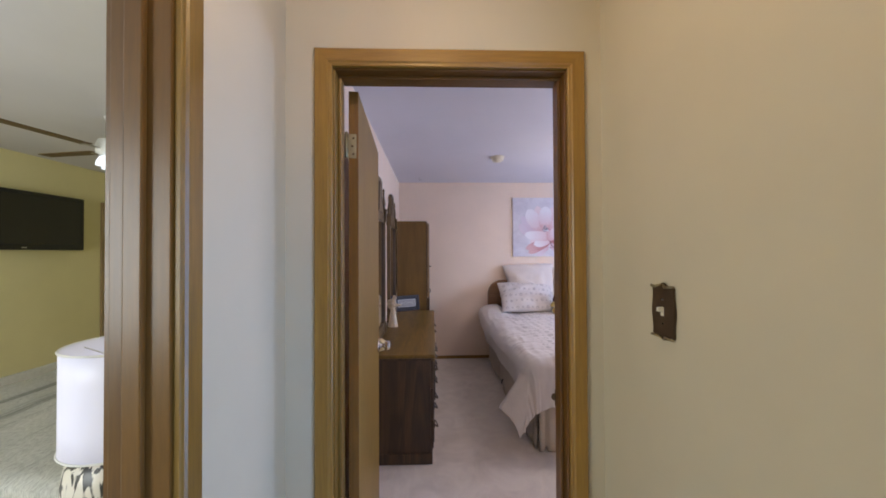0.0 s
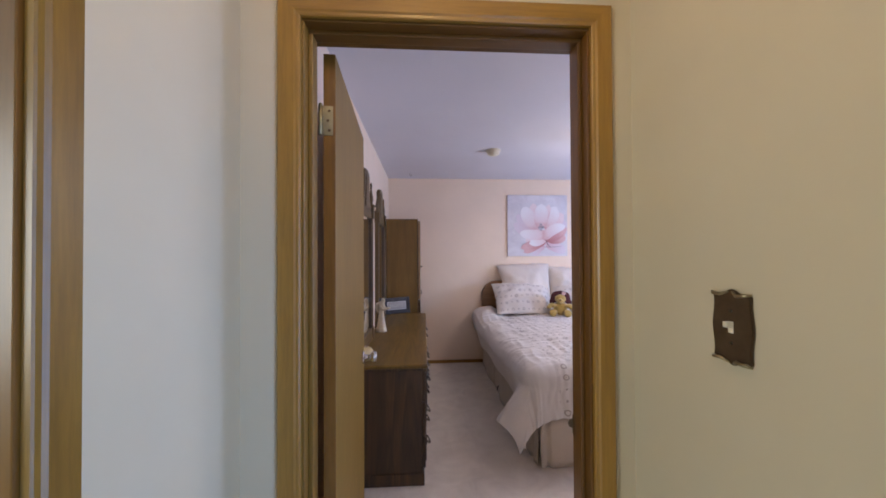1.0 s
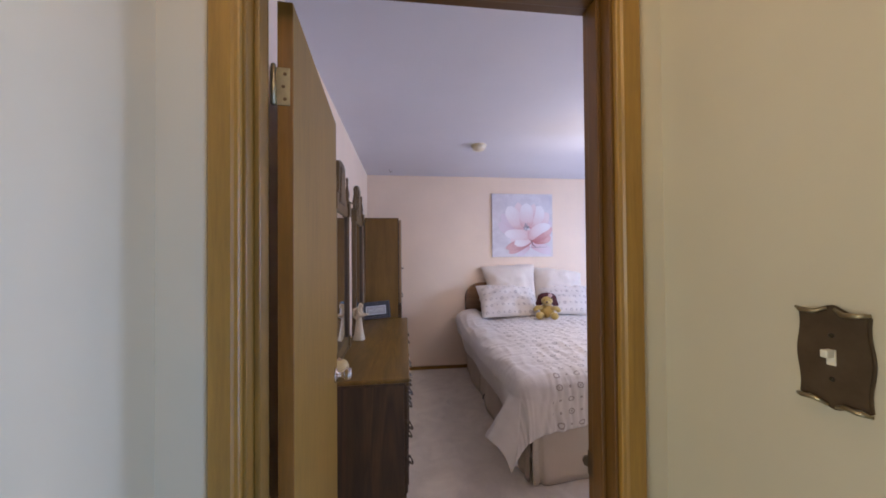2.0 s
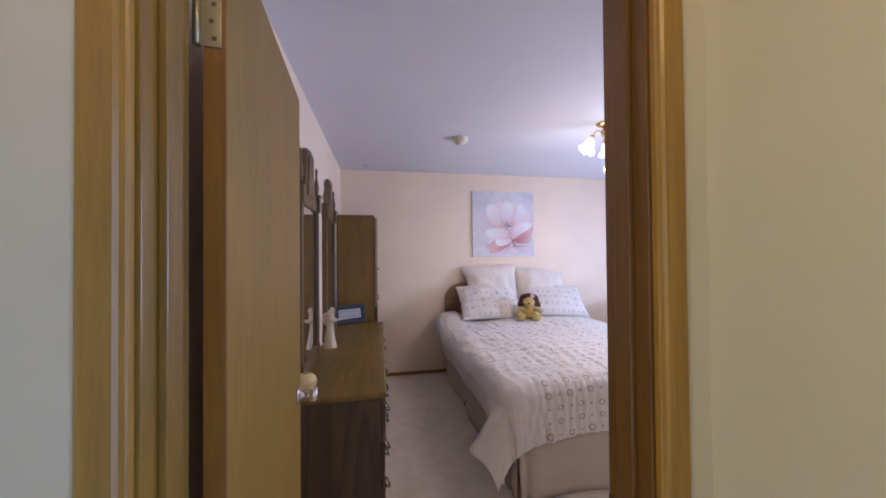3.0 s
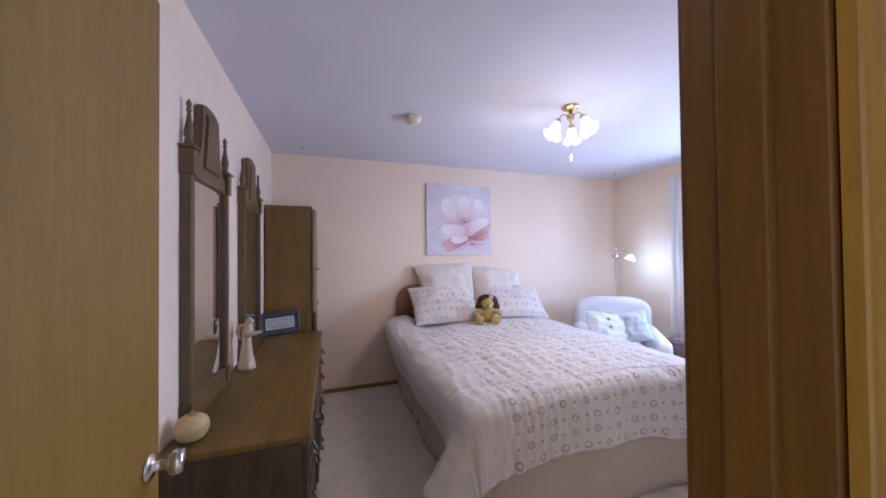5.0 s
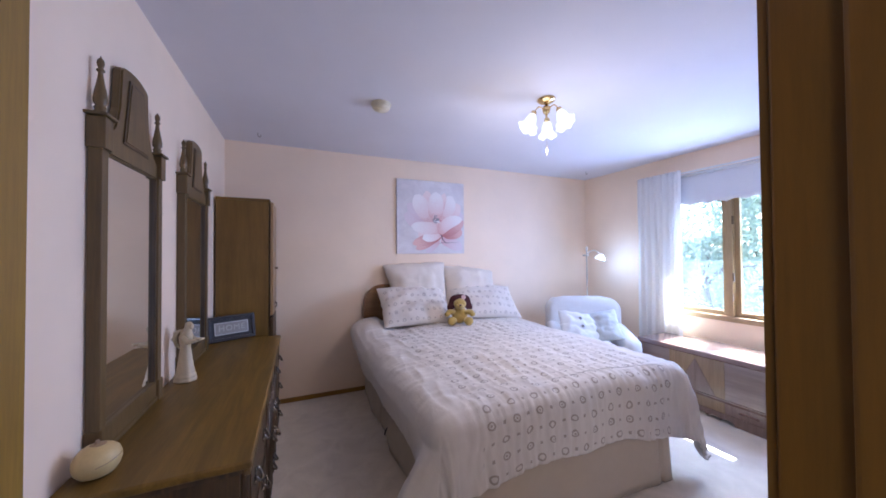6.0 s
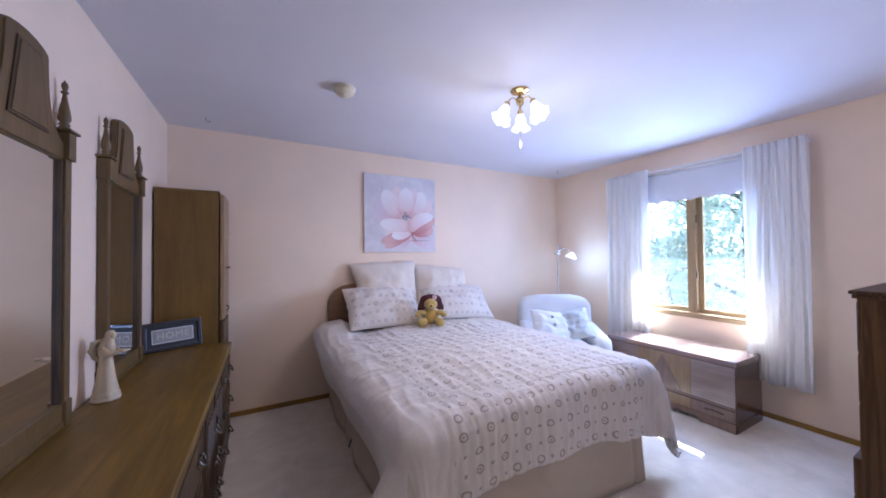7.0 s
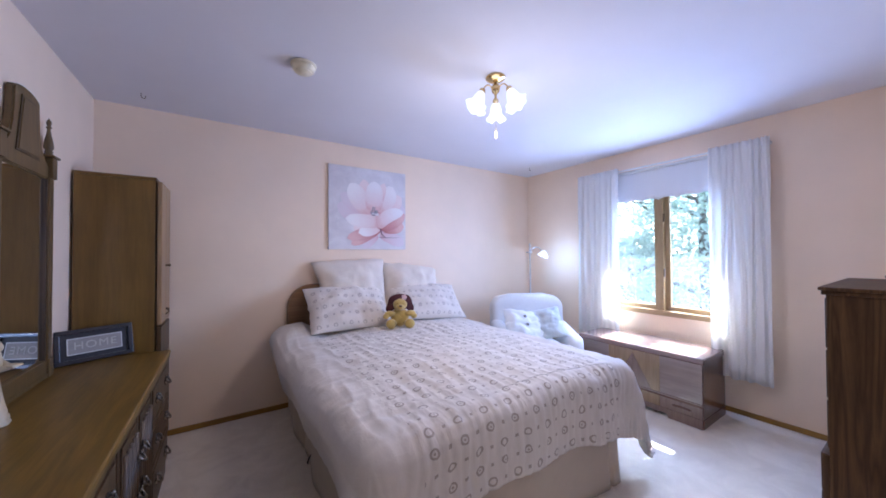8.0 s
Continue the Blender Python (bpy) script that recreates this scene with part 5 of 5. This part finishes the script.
# ---- armchair ----
def soft_block(x0, x1, y0, y1, z0, z1, r, seed=0):
    bm = block(x0, x1, y0, y1, z0, z1, r, 5)
    bmesh.ops.subdivide_edges(bm, edges=[e for e in bm.edges if e.calc_length() > 0.12], cuts=4, use_grid_fill=True)
    for v in bm.verts:
        v.co += v.normal * 0.014 * noise.noise(v.co * 5 + Vector((seed, 0, 0)))
    return bm


chair = thing("armchair", "rounded armchair in a loose white slipcover", "armchair", (3.25, 4.15, 0), -34)
part("base", soft_block(-0.38, 0.38, -0.33, 0.34, 0.06, 0.32, 0.05, 1), SLIPCOVER, chair, smooth=True)
part("skirt", blocks((-0.34, 0.34, -0.335, 0.33, 0.0, 0.07), bevel=0.004), SLIPCOVER, chair)
part("seat_cushion", soft_block(-0.23, 0.23, -0.34, 0.20, 0.32, 0.46, 0.06, 3), SLIPCOVER, chair, smooth=True)
bk = soft_block(-0.42, 0.42, 0.16, 0.36, 0.30, 0.88, 0.09, 5)
for v in bk.verts:
    if v.co.z > 0.55:
        v.co.z -= 0.08 * max(0, (abs(v.co.x) - 0.24) / 0.18) ** 2
    v.co.y += 0.10 * max(0, v.co.z - 0.4)
part("backrest", bk, SLIPCOVER, chair, smooth=True)
for s in (-1, 1):
    am = soft_block(-0.075, 0.075, -0.36, 0.26, 0.28, 0.60, 0.07, 7 + s)
    bmesh.ops.translate(am, vec=(0.345 * s, 0, 0), verts=am.verts)
    for v in am.verts:
        v.co.z -= 0.07 * max(0, (0.1 - v.co.y) / 0.46) * (v.co.z > 0.4)
    part("armrest", am, SLIPCOVER, chair, smooth=True)
CUSHION = cloth("white_cushion_cloth", (0.74, 0.74, 0.74), 380, 0.9, 0.12)
cushion = pillow("cushion", 0.45, 0.35, 0.13, pose(2.965, 3.965, 0.475, -34, 9, -22), CUSHION, "white cushion with two embroidered grey flowers on the armchair", 0, 21)
THREAD = plain("grey_embroidery_thread", (0.22, 0.21, 0.20), 0.8)
for fx_, fz_ in ((-0.020, 0.250), (-0.005, 0.165)):
    fw = ball(0.006, 0.004, 0.006, (fx_, -0.070, fz_), 8)
    for k in range(6):
        ang = k * math.tau / 6
        absorb(fw, ball(0.0065, 0.004, 0.0065, (fx_ + 0.011 * math.cos(ang), -0.069, fz_ + 0.011 * math.sin(ang)), 8))
    part("flower", fw, THREAD, cushion, "embroidered grey flower", True)
pillow("cushion", 0.35, 0.33, 0.12, pose(3.195, 3.875, 0.495, -32, -12, -40), GREY_CUSHION, "pale grey cushion on the armchair", 0, 25)

# ---- floor lamp ----
fl_lamp = thing("floor_lamp", "satin steel floor lamp with a lit glass shade", "floor lamp", (3.640, 4.520, 0))
part("base", lathe([(0.0, 0), (0.12, 0.0), (0.125, 0.006), (0.12, 0.016), (0.05, 0.024), (0.014, 0.034), (0.010, 0.05)], 32), STEEL, fl_lamp, smooth=True)
part("pole", lathe([(0.009, 0.03), (0.009, 0.75), (0.011, 0.752), (0.011, 0.775), (0.008, 0.777), (0.008, 1.44), (0.011, 1.442), (0.011, 1.47), (0.004, 1.485), (0.0, 1.488)], 14), STEEL, fl_lamp, smooth=True)
dv = Vector((0.84, -0.54, 0))
arm_pts = [dv * (0.15 * k / 9) + Vector((0, 0, 1.36 + 0.085 * math.sin(math.pi * (0.08 + 0.72 * k / 9)) - 0.02 * k / 9)) for k in range(10)]
part("arm", tube(arm_pts, 0.006, 10), STEEL, fl_lamp, smooth=True)
part("knob", tube([dv * -0.045 + Vector((0, 0, 1.37)), dv * 0.03 + Vector((0, 0, 1.37))], [0.010, 0.007], 10), STEEL, fl_lamp, smooth=True)
sp = [(0.014, 0.05), (0.022, 0.045), (0.034, 0.030), (0.052, 0.010), (0.062, -0.012), (0.066, -0.022)]
end = arm_pts[-1]
part("shade", lathe(sp + [(r - 0.004, z) for r, z in sp[::-1]], 28, Matrix.Translation(end + Vector((0.01, -0.006, -0.05))) @ Matrix.Rotation(radians(20), 4, Vector((0.54, 0.84, 0)))), SHADE_GLOW, fl_lamp, "lit frosted glass shade", True)

# ---- ceiling lamp ----
CLX, CLY = 1.862, 3.205
cl = thing("ceiling_lamp", "brass ceiling lamp with three lit tulip shades", "ceiling lamp", (CLX, CLY, CZ))
cl.scale = (0.80, 0.80, 0.94)
part("rose", lathe([(0.0, 0), (0.074, 0.0), (0.077, -0.006), (0.070, -0.014), (0.054, -0.021), (0.034, -0.030), (0.016, -0.036)], 32), BRASS, cl, smooth=True)
part("stem", lathe([(0.012, -0.03), (0.012, -0.05), (0.030, -0.056), (0.034, -0.075), (0.028, -0.098), (0.012, -0.106), (0.008, -0.135), (0.016, -0.142), (0.018, -0.155), (0.006, -0.166), (0.0, -0.168)], 24), BRASS, cl, smooth=True)
for ang in (47, 167, 287):
    rot = Matrix.Rotation(radians(ang), 4, "Z")
    pts = [rot @ Vector((0.030 + 0.085 * k / 8, 0, -0.075 + 0.030 * math.sin(math.pi * k / 8) - 0.032 * k / 8)) for k in range(9)]
    arm = part("arm", tube(pts, 0.005, 8), BRASS, cl, smooth=True)
    tip = Matrix.Translation(pts[-1]) @ rot @ Matrix.Rotation(radians(-26), 4, "Y")
    part("socket", lathe([(0.010, 0.012), (0.022, 0.008), (0.025, -0.006), (0.024, -0.022), (0.018, -0.024)], 18, tip), BRASS, arm, smooth=True)
    def tulip(u, v, tip=tip):
        a = u * math.tau
        r = 0.022 + 0.022 * math.sin(min(1, v * 1.8) * math.pi / 2) + 0.032 * max(0, v - 0.55) ** 1.4 / 0.45 ** 1.4
        ruffle = (0.010 * math.cos(6 * a) + 0.004 * math.cos(11 * a + 1)) * max(0, v - 0.5) * 2
        return tip @ Vector(((r + ruffle) * math.cos(a), (r + ruffle) * math.sin(a), -0.016 - 0.118 * v + 0.030 * math.cos(6 * a) * max(0, v - 0.6)))
    sh_ob = part("shade", sheet(66, 14, tulip), SHADE_GLOW, arm, "lit frosted tulip glass shade", True)
    sh_ob.modifiers.new("thick", "SOLIDIFY").thickness = 0.003
part("pull_chain", tube([(0, 0, -0.165), (0.001, 0, -0.26), (0, 0, -0.335)], 0.0012, 6), BRASS, cl)
part("pull_fob", lathe([(0.002, -0.335), (0.007, -0.345), (0.008, -0.385), (0.004, -0.405), (0.0, -0.407)], 14), IVORY, cl, "small pale pull fob", True)

smoke = thing("smoke_detector", "round ivory smoke detector on the ceiling", "smoke detector", (0.848, 3.705, CZ))
part("base", lathe([(0.0, 0), (0.068, 0), (0.070, -0.004), (0.068, -0.012)], 32), IVORY, smoke, smooth=True)
part("cover", lathe([(0.060, -0.012), (0.062, -0.016), (0.058, -0.034), (0.050, -0.042), (0.030, -0.044), (0.0, -0.044)], 32), IVORY, smoke, smooth=True)
part("grille", lathe([(0.046, -0.0425), (0.042, -0.047), (0.026, -0.048), (0.024, -0.051), (0.010, -0.052), (0.0004, -0.052)], 24), IVORY, smoke, smooth=True)
for hx, hy in ((0.006, 4.640), (3.69, 4.560)):
    hk = mesh_object("ceiling_hook", tube([(0, 0, 0.0), (0, 0, -0.022)] + [(0.012 - 0.012 * math.cos(a), 0, -0.022 - 0.012 * math.sin(a)) for a in [k * math.pi * 1.2 / 8 for k in range(9)]], 0.0022, 8), PEWTER, True)
    hk.matrix_basis = pose(hx, hy, CZ)
    tagged(hk, "small metal cup hook screwed into the ceiling", "hook")

# ---- curtains, rod and valance ----
RZ = 2.222
rod = thing("curtain_rod", "white traverse curtain rod over the window", "curtain rod", (WR - 0.09, 3.20, RZ))
part("rod", block(-0.008, 0.008, -0.775, 0.79, -0.008, 0.008, 0.003), WHITE_PAINT, rod)
for s in (-1, 1):
    part("bracket", block(-0.008, 0.09, s * 0.765 - 0.010, s * 0.765 + 0.010, -0.010, 0.010, 0.003), WHITE_PAINT, rod)


def curtain(y0, y1, z0, pleats, seed, spread):
    n = 150
    def fn(u, v):
        y = y0 + (y1 - y0) * u
        y += spread * (1 - v) * (u - 0.5)
        a = u * math.tau * pleats + 3.6 * noise.noise(Vector((u * 4.5, seed, v * 1.3))) + 0.8 * noise.noise(Vector((u * 13, seed, v * 1.5)))
        amp = 0.006 + 0.012 * (1 - v) ** 0.6 * (0.8 + 0.9 * noise.noise(Vector((u * 3, seed + 3, 0))))
        x = -amp * math.sin(a) - 0.006 * math.sin(2 * a + seed)
        z = z0 + (RZ + 0.030 - z0) * v + 0.004 * math.sin(a * 2) * v ** 12 + (0.012 * noise.noise(Vector((u * 6, seed, 2.0))) if v == 0 else 0)
        return Vector((WR - 0.130 + x + 0.015 * v, y, z))
    ob = tagged(mesh_object("curtain", sheet(n, 24, fn), CURTAIN, True), "white pleated cotton curtain hanging beside the window", "curtain", "pair of curtains")
    ob.modifiers.new("thick", "SOLIDIFY").thickness = 0.0015
    return ob


curtain(2.415, 2.80, 0.325, 7, 1.0, 0.0)
curtain(3.585, 4.06, 0.42, 7, 6.0, 0.0)
vb = bmesh.new()
nb = 96
rows = []
for j in range(9):
    row = []
    for i in range(nb + 1):
        y = WY0 - 0.01 + (WY1 - WY0 + 0.02) * i / nb
        zb = 1.878 + 0.020 * abs(math.sin(i / nb * math.pi * 8)) + 0.004
        z = zb + (2.205 - zb) * j / 8
        row.append(vb.verts.new((WR - 0.022 + 0.003 * math.sin(i * 0.7) * (1 - j / 8), y, z)))
    rows.append(row)
for j in range(8):
    for i in range(nb):
        vb.faces.new((rows[j][i], rows[j][i + 1], rows[j + 1][i + 1], rows[j + 1][i]))
shade = thing("roller_shade", "white roller shade with a scalloped hem, half drawn", "roller shade", (0, 0, 0))
so = part("cloth", vb, BLIND, shade, smooth=True)
so.modifiers.new("thick", "SOLIDIFY").thickness = 0.002
part("roller", tube([(WR - 0.022, WY0 - 0.012, 2.205), (WR - 0.022, WY1 + 0.012, 2.205)], 0.016, 12), WHITE_PAINT, shade, smooth=True)
rebase(shade, (WR - 0.022, MY, 2.205))

# ---- chest of drawers beside the door ----
TX0, TX1, TY0, TY1, TZ = 2.768, 3.66, WD1 + 0.012, 2.002, 1.194
tall = thing("chest_of_drawers", "tall dark oak chest of drawers", "chest of drawers")
part("carcass", block(TX0, TX1, TY0, TY1, 0.05, TZ - 0.034, 0.003), OAK_TALL, tall)
part("top", block(TX0 - 0.022, TX1 + 0.022, TY0, TY1 + 0.022, TZ - 0.016, TZ, 0.005, 3), OAK_TALL, tall)
part("moulding", block(TX0 - 0.012, TX1 + 0.012, TY0, TY1 + 0.014, TZ - 0.036, TZ - 0.016, 0.005), OAK_TALL, tall)
part("plinth", block(TX0, TX1, TY0, TY1 + 0.02, 0.0, 0.06, 0.004), OAK_TALL, tall)
part("lower_case", block(TX0 + 0.004, TX1 - 0.004, TY1, TY1 + 0.022, 0.06, 0.43, 0.004), OAK_TALL, tall)
for k in range(5):
    z0, z1 = ((0.075, 0.245), (0.252, 0.422), (0.45, 0.67), (0.68, 0.90), (0.91, 1.14))[k]
    yy = TY1 + (0.022 if k < 2 else 0.0)
    d = part("drawer", block(TX0 + 0.03, TX1 - 0.03, yy, yy + 0.008, z0, z1, 0.004), OAK_TALL, tall)
    for xx in (TX0 + 0.22, TX1 - 0.22):
        part("pull", tube([(xx - 0.04, yy + 0.008, (z0 + z1) / 2), (xx - 0.03, yy + 0.022, (z0 + z1) / 2 - 0.012), (xx + 0.03, yy + 0.022, (z0 + z1) / 2 - 0.012), (xx + 0.04, yy + 0.008, (z0 + z1) / 2)], 0.005, 8), BRONZE, d, smooth=True)
rebase(tall, ((TX0 + TX1) / 2, (TY0 + TY1) / 2, 0))
bx = thing("trinket_box", "small dark box on the chest of drawers", "box", (3.30, 1.80, TZ))
part("body", block(-0.09, 0.09, -0.06, 0.06, 0.0, 0.03, 0.003), FRAME_BLACK, bx)
part("lid", block(-0.093, 0.093, -0.063, 0.063, 0.031, 0.04, 0.003), FRAME_BLACK, bx)

# ---- hall switch ----
sw_ob = thing("light_switch", "dark bronze switch plate with a scrolled edge and ivory toggle", "light switch", (HR, 1.178, 1.313))
outl = []
for k in range(64):
    a = k * math.tau / 64
    ca, sa = math.cos(a), math.sin(a)
    m_ = max(abs(ca) / 0.040, abs(sa) / 0.066)
    r = 1 / m_
    y, z = r * ca, r * sa
    if abs(z) > 0.060:
        z *= 1 + 0.10 * math.cos(y / 0.040 * math.pi * 1.5) * 0.9
    if abs(y) > 0.036:
        y *= 1 + 0.05 * math.cos(z / 0.066 * math.pi * 1.5)
    outl.append((y, z))
pl = slab(outl, 0.006, 0.0025)
bmesh.ops.transform(pl, matrix=Matrix.Rotation(radians(-90), 4, "Z") @ Matrix.Translation((0, -0.0065, 0)), verts=pl.verts)
for v in pl.verts:
    v.co.x, v.co.y = -abs(v.co.x), v.co.y
part("plate", pl, BRONZE, sw_ob)
part("toggle_slot", block(-0.0085, -0.006, -0.005, 0.005, -0.011, 0.011, 0.001), IVORY, sw_ob)
part("toggle", block(-0.020, -0.008, -0.0045, 0.0045, 0.0, 0.011, 0.002), IVORY, sw_ob, "ivory toggle")
for z in (-0.030, 0.030):
    part("screw", lathe([(0.0035, 0), (0.0028, 0.0015)], 10, Matrix.Translation((-0.0062, 0, z)) @ Matrix.Rotation(radians(-90), 4, "Y")), PEWTER, sw_ob)
WORN = metal("worn_brass_edge", (0.38, 0.31, 0.18), 0.4)
for s in (-1, 1):
    for e in (-1, 1):
        part("scroll", tube([(-0.007, e * 0.004, s * 0.067), (-0.013, e * 0.016, s * 0.061), (-0.014, e * 0.030, s * 0.062), (-0.007, e * 0.040, s * 0.064)], [0.002, 0.0035, 0.0035, 0.002], 8), WORN, sw_ob, "worn brassy scrolled edge", True)

# ---- guest room ----
tv = thing("television", "black flat television mounted on the olive wall", "television", (GX0 + 0.06, 3.58, 1.79))
part("housing", block(-0.04, 0.03, -0.53, 0.53, -0.28, 0.28, 0.008), BLACK, tv)
part("screen", block(0.028, 0.032, -0.49, 0.49, -0.225, 0.245, 0.001), SCREEN, tv, "dark glossy screen")
part("badge", block(0.030, 0.033, -0.02, 0.02, -0.262, -0.252, 0.001), STEEL, tv, "small pale badge")
part("bracket", block(-0.06, -0.04, -0.15, 0.15, -0.12, 0.12), BLACK, tv)

STRIPE, n_, l_, b_ = nodes_of("striped_grey_blanket", 0.95)
v_ = coords(n_, l_)
sx_ = n_.new("ShaderNodeSeparateXYZ")
l_.new(v_, sx_.inputs[0])
band = noise_of(n_, l_, coords(n_, l_, (9.0, 0.15, 1)), 1.0, 3, 0.7)
base_ = ramp(n_, l_, band, [(0.34, (0.26, 0.26, 0.23)), (0.42, (0.50, 0.50, 0.45)), (0.75, (0.58, 0.57, 0.52))])
fleck = noise_of(n_, l_, coords(n_, l_, (60, 18, 18)), 3.0, 3)
l_.new(mix(n_, l_, 0.6, base_, ramp(n_, l_, fleck, [(0.35, (0.5, 0.5, 0.48)), (0.6, (1, 1, 1))]), "MULTIPLY"), b_.inputs["Base Color"])
bump(n_, l_, b_, fleck, 0.6, 0.006)
gbed = thing("guest_bed", "low bed under a grey striped blanket", "bed", (-1.56, 2.58, 0))
part("mattress", soft_block(-1.02, 1.02, -0.93, 0.95, 0.22, 0.60, 0.07, 2), WHITE_COTTON, gbed, smooth=True)
part("frame", block(-1.03, 1.03, -0.93, 0.95, 0.06, 0.22, 0.01), OAK_SIDE, gbed)
for sx, sy in ((-0.95, -0.85), (0.95, -0.85), (-0.95, 0.87), (0.95, 0.87)):
    part("leg", block(sx - 0.03, sx + 0.03, sy - 0.03, sy + 0.03, 0, 0.06), OAK_SIDE, gbed)


def blanket(u, v):
    p, q = -1.20 + 2.3 * u, -1.28 + 2.55 * v
    x, y, z = p, q, 0.625 + 0.012 * noise.noise(Vector((p * 4, q * 4, 0)))
    if q < -0.92:
        z -= (-0.92 - q)
        y = -0.945 + 0.015 * math.sin(p * 14)
    if q > 0.94:
        z -= q - 0.94
        y = 0.965
    if p < -1.02:
        z -= -1.02 - p
        x = -1.04
    return Vector((x, y, z))


gblanket = mesh_object("blanket", sheet(60, 60, blanket), STRIPE, True)
gblanket.matrix_basis = pose(-1.56, 2.58, 0)
tagged(gblanket, "grey woven blanket with dark stripes", "blanket")
gblanket.modifiers.new("thick", "SOLIDIFY").thickness = 0.012
ns = thing("nightstand", "small dark wooden nightstand beside the guest bed", "nightstand", (-0.67, 1.36, 0))
part("top", block(-0.22, 0.22, -0.19, 0.19, 0.50, 0.53, 0.005), OAK_SIDE, ns)
part("body", block(-0.20, 0.20, -0.17, 0.17, 0.10, 0.50, 0.004), OAK_SIDE, ns)
part("drawer", block(-0.18, 0.18, -0.185, -0.17, 0.32, 0.48, 0.004), OAK_SIDE, ns)
for sx in (-0.18, 0.18):
    for sy in (-0.15, 0.15):
        part("leg", block(sx - 0.018, sx + 0.018, sy - 0.018, sy + 0.018, 0, 0.10, 0.003), OAK_SIDE, ns)
LX, LY = -0.715, 1.405
tl = thing("table_lamp", "table lamp with a lit white drum shade and striped base", "table lamp", (LX, LY, 0.53))
ZEBRA, n_, l_, b_ = nodes_of("black_and_cream_striped_ceramic", 0.35)
sw_n = noise_of(n_, l_, coords(n_, l_, (30, 30, 7), rot=(0.2, 0.35, 0)), 1.0, 2, 0.5, 1.4)
l_.new(ramp(n_, l_, sw_n, [(0.47, (0.03, 0.028, 0.025)), (0.52, (0.72, 0.68, 0.60))]), b_.inputs["Base Color"])
part("base", lathe([(0.0, 0), (0.08, 0.0), (0.085, 0.01), (0.11, 0.06), (0.14, 0.15), (0.153, 0.24), (0.153, 0.31), (0.145, 0.36), (0.12, 0.388), (0.02, 0.394)], 36), ZEBRA, tl, "black and cream striped ceramic base", True)
part("stem", lathe([(0.008, 0.355), (0.008, 0.60)], 12), BRASS, tl)
sh_ = sheet(48, 4, lambda u, v: Vector((0.158 * math.cos(u * math.tau), 0.158 * math.sin(u * math.tau), 0.395 + 0.275 * v)))
so = part("shade", sh_, TABLE_SHADE, tl, "lit white fabric drum shade", True)
so.modifiers.new("thick", "SOLIDIFY").thickness = 0.003
for z in (0.395, 0.67):
    part("rim", tube([(0.159 * math.cos(k * math.tau / 40), 0.159 * math.sin(k * math.tau / 40), z) for k in range(41)], 0.003, 6), WHITE_PAINT, tl)
part("spider", tube([(-0.163, 0, 0.655), (0, 0, 0.60), (0.163, 0, 0.655)], 0.002, 6), STEEL, tl)
fan = thing("ceiling_fan", "white ceiling fan at rest with a lit lamp", "ceiling fan", (-2.10, 2.80, CZ))
part("rose", lathe([(0.0, 0), (0.06, 0), (0.05, -0.04), (0.015, -0.05)], 20), WHITE_PAINT, fan, smooth=True)
part("rod", lathe([(0.012, -0.04), (0.012, -0.16)], 12), WHITE_PAINT, fan)
part("motor", lathe([(0.02, -0.15), (0.09, -0.17), (0.10, -0.20), (0.10, -0.26), (0.07, -0.285), (0.03, -0.29)], 24), WHITE_PAINT, fan, smooth=True)
for k in range(4):
    bl = block(0.16, 0.62, -0.038, 0.038, -0.240, -0.234, 0.002)
    bmesh.ops.transform(bl, matrix=Matrix.Rotation(radians(-100 + k * 90), 4, "Z"), verts=bl.verts)
    b2 = part("blade", bl, OAK_FRAME, fan, "brown wooden blade")
    br = block(0.08, 0.19, -0.014, 0.014, -0.246, -0.240, 0.002)
    bmesh.ops.transform(br, matrix=Matrix.Rotation(radians(-100 + k * 90), 4, "Z"), verts=br.verts)
    part("blade_iron", br, STEEL, b2)
for k in range(3):
    a = radians(30 + 120 * k)
    part("lamp_shade", lathe([(0.015, -0.29), (0.03, -0.30), (0.045, -0.33), (0.05, -0.36), (0.03, -0.365)], 16, Matrix.Translation((0.07 * math.cos(a), 0.07 * math.sin(a), 0))), SHADE_GLOW, fan, "lit frosted glass shade", True)
cls = thing("closet_frame", "pale wooden casing of a closet in the guest wall", "door frame", (GX0, 0, 0), kind="structure")
part("casing", block(0.001, 0.02, 4.375, 4.44, 0, 2.08, 0.004), WINDOW_WOOD, cls)
part("casing", block(0.001, 0.02, 4.98, 5.045, 0, 2.08, 0.004), WINDOW_WOOD, cls)
part("head_casing", block(0.001, 0.02, 4.44, 4.98, 2.02, 2.08, 0.004), WINDOW_WOOD_Y, cls)
part("door", block(0.001, 0.012, 4.444, 4.976, 0.01, 2.016, 0.002), LEAF, cls)
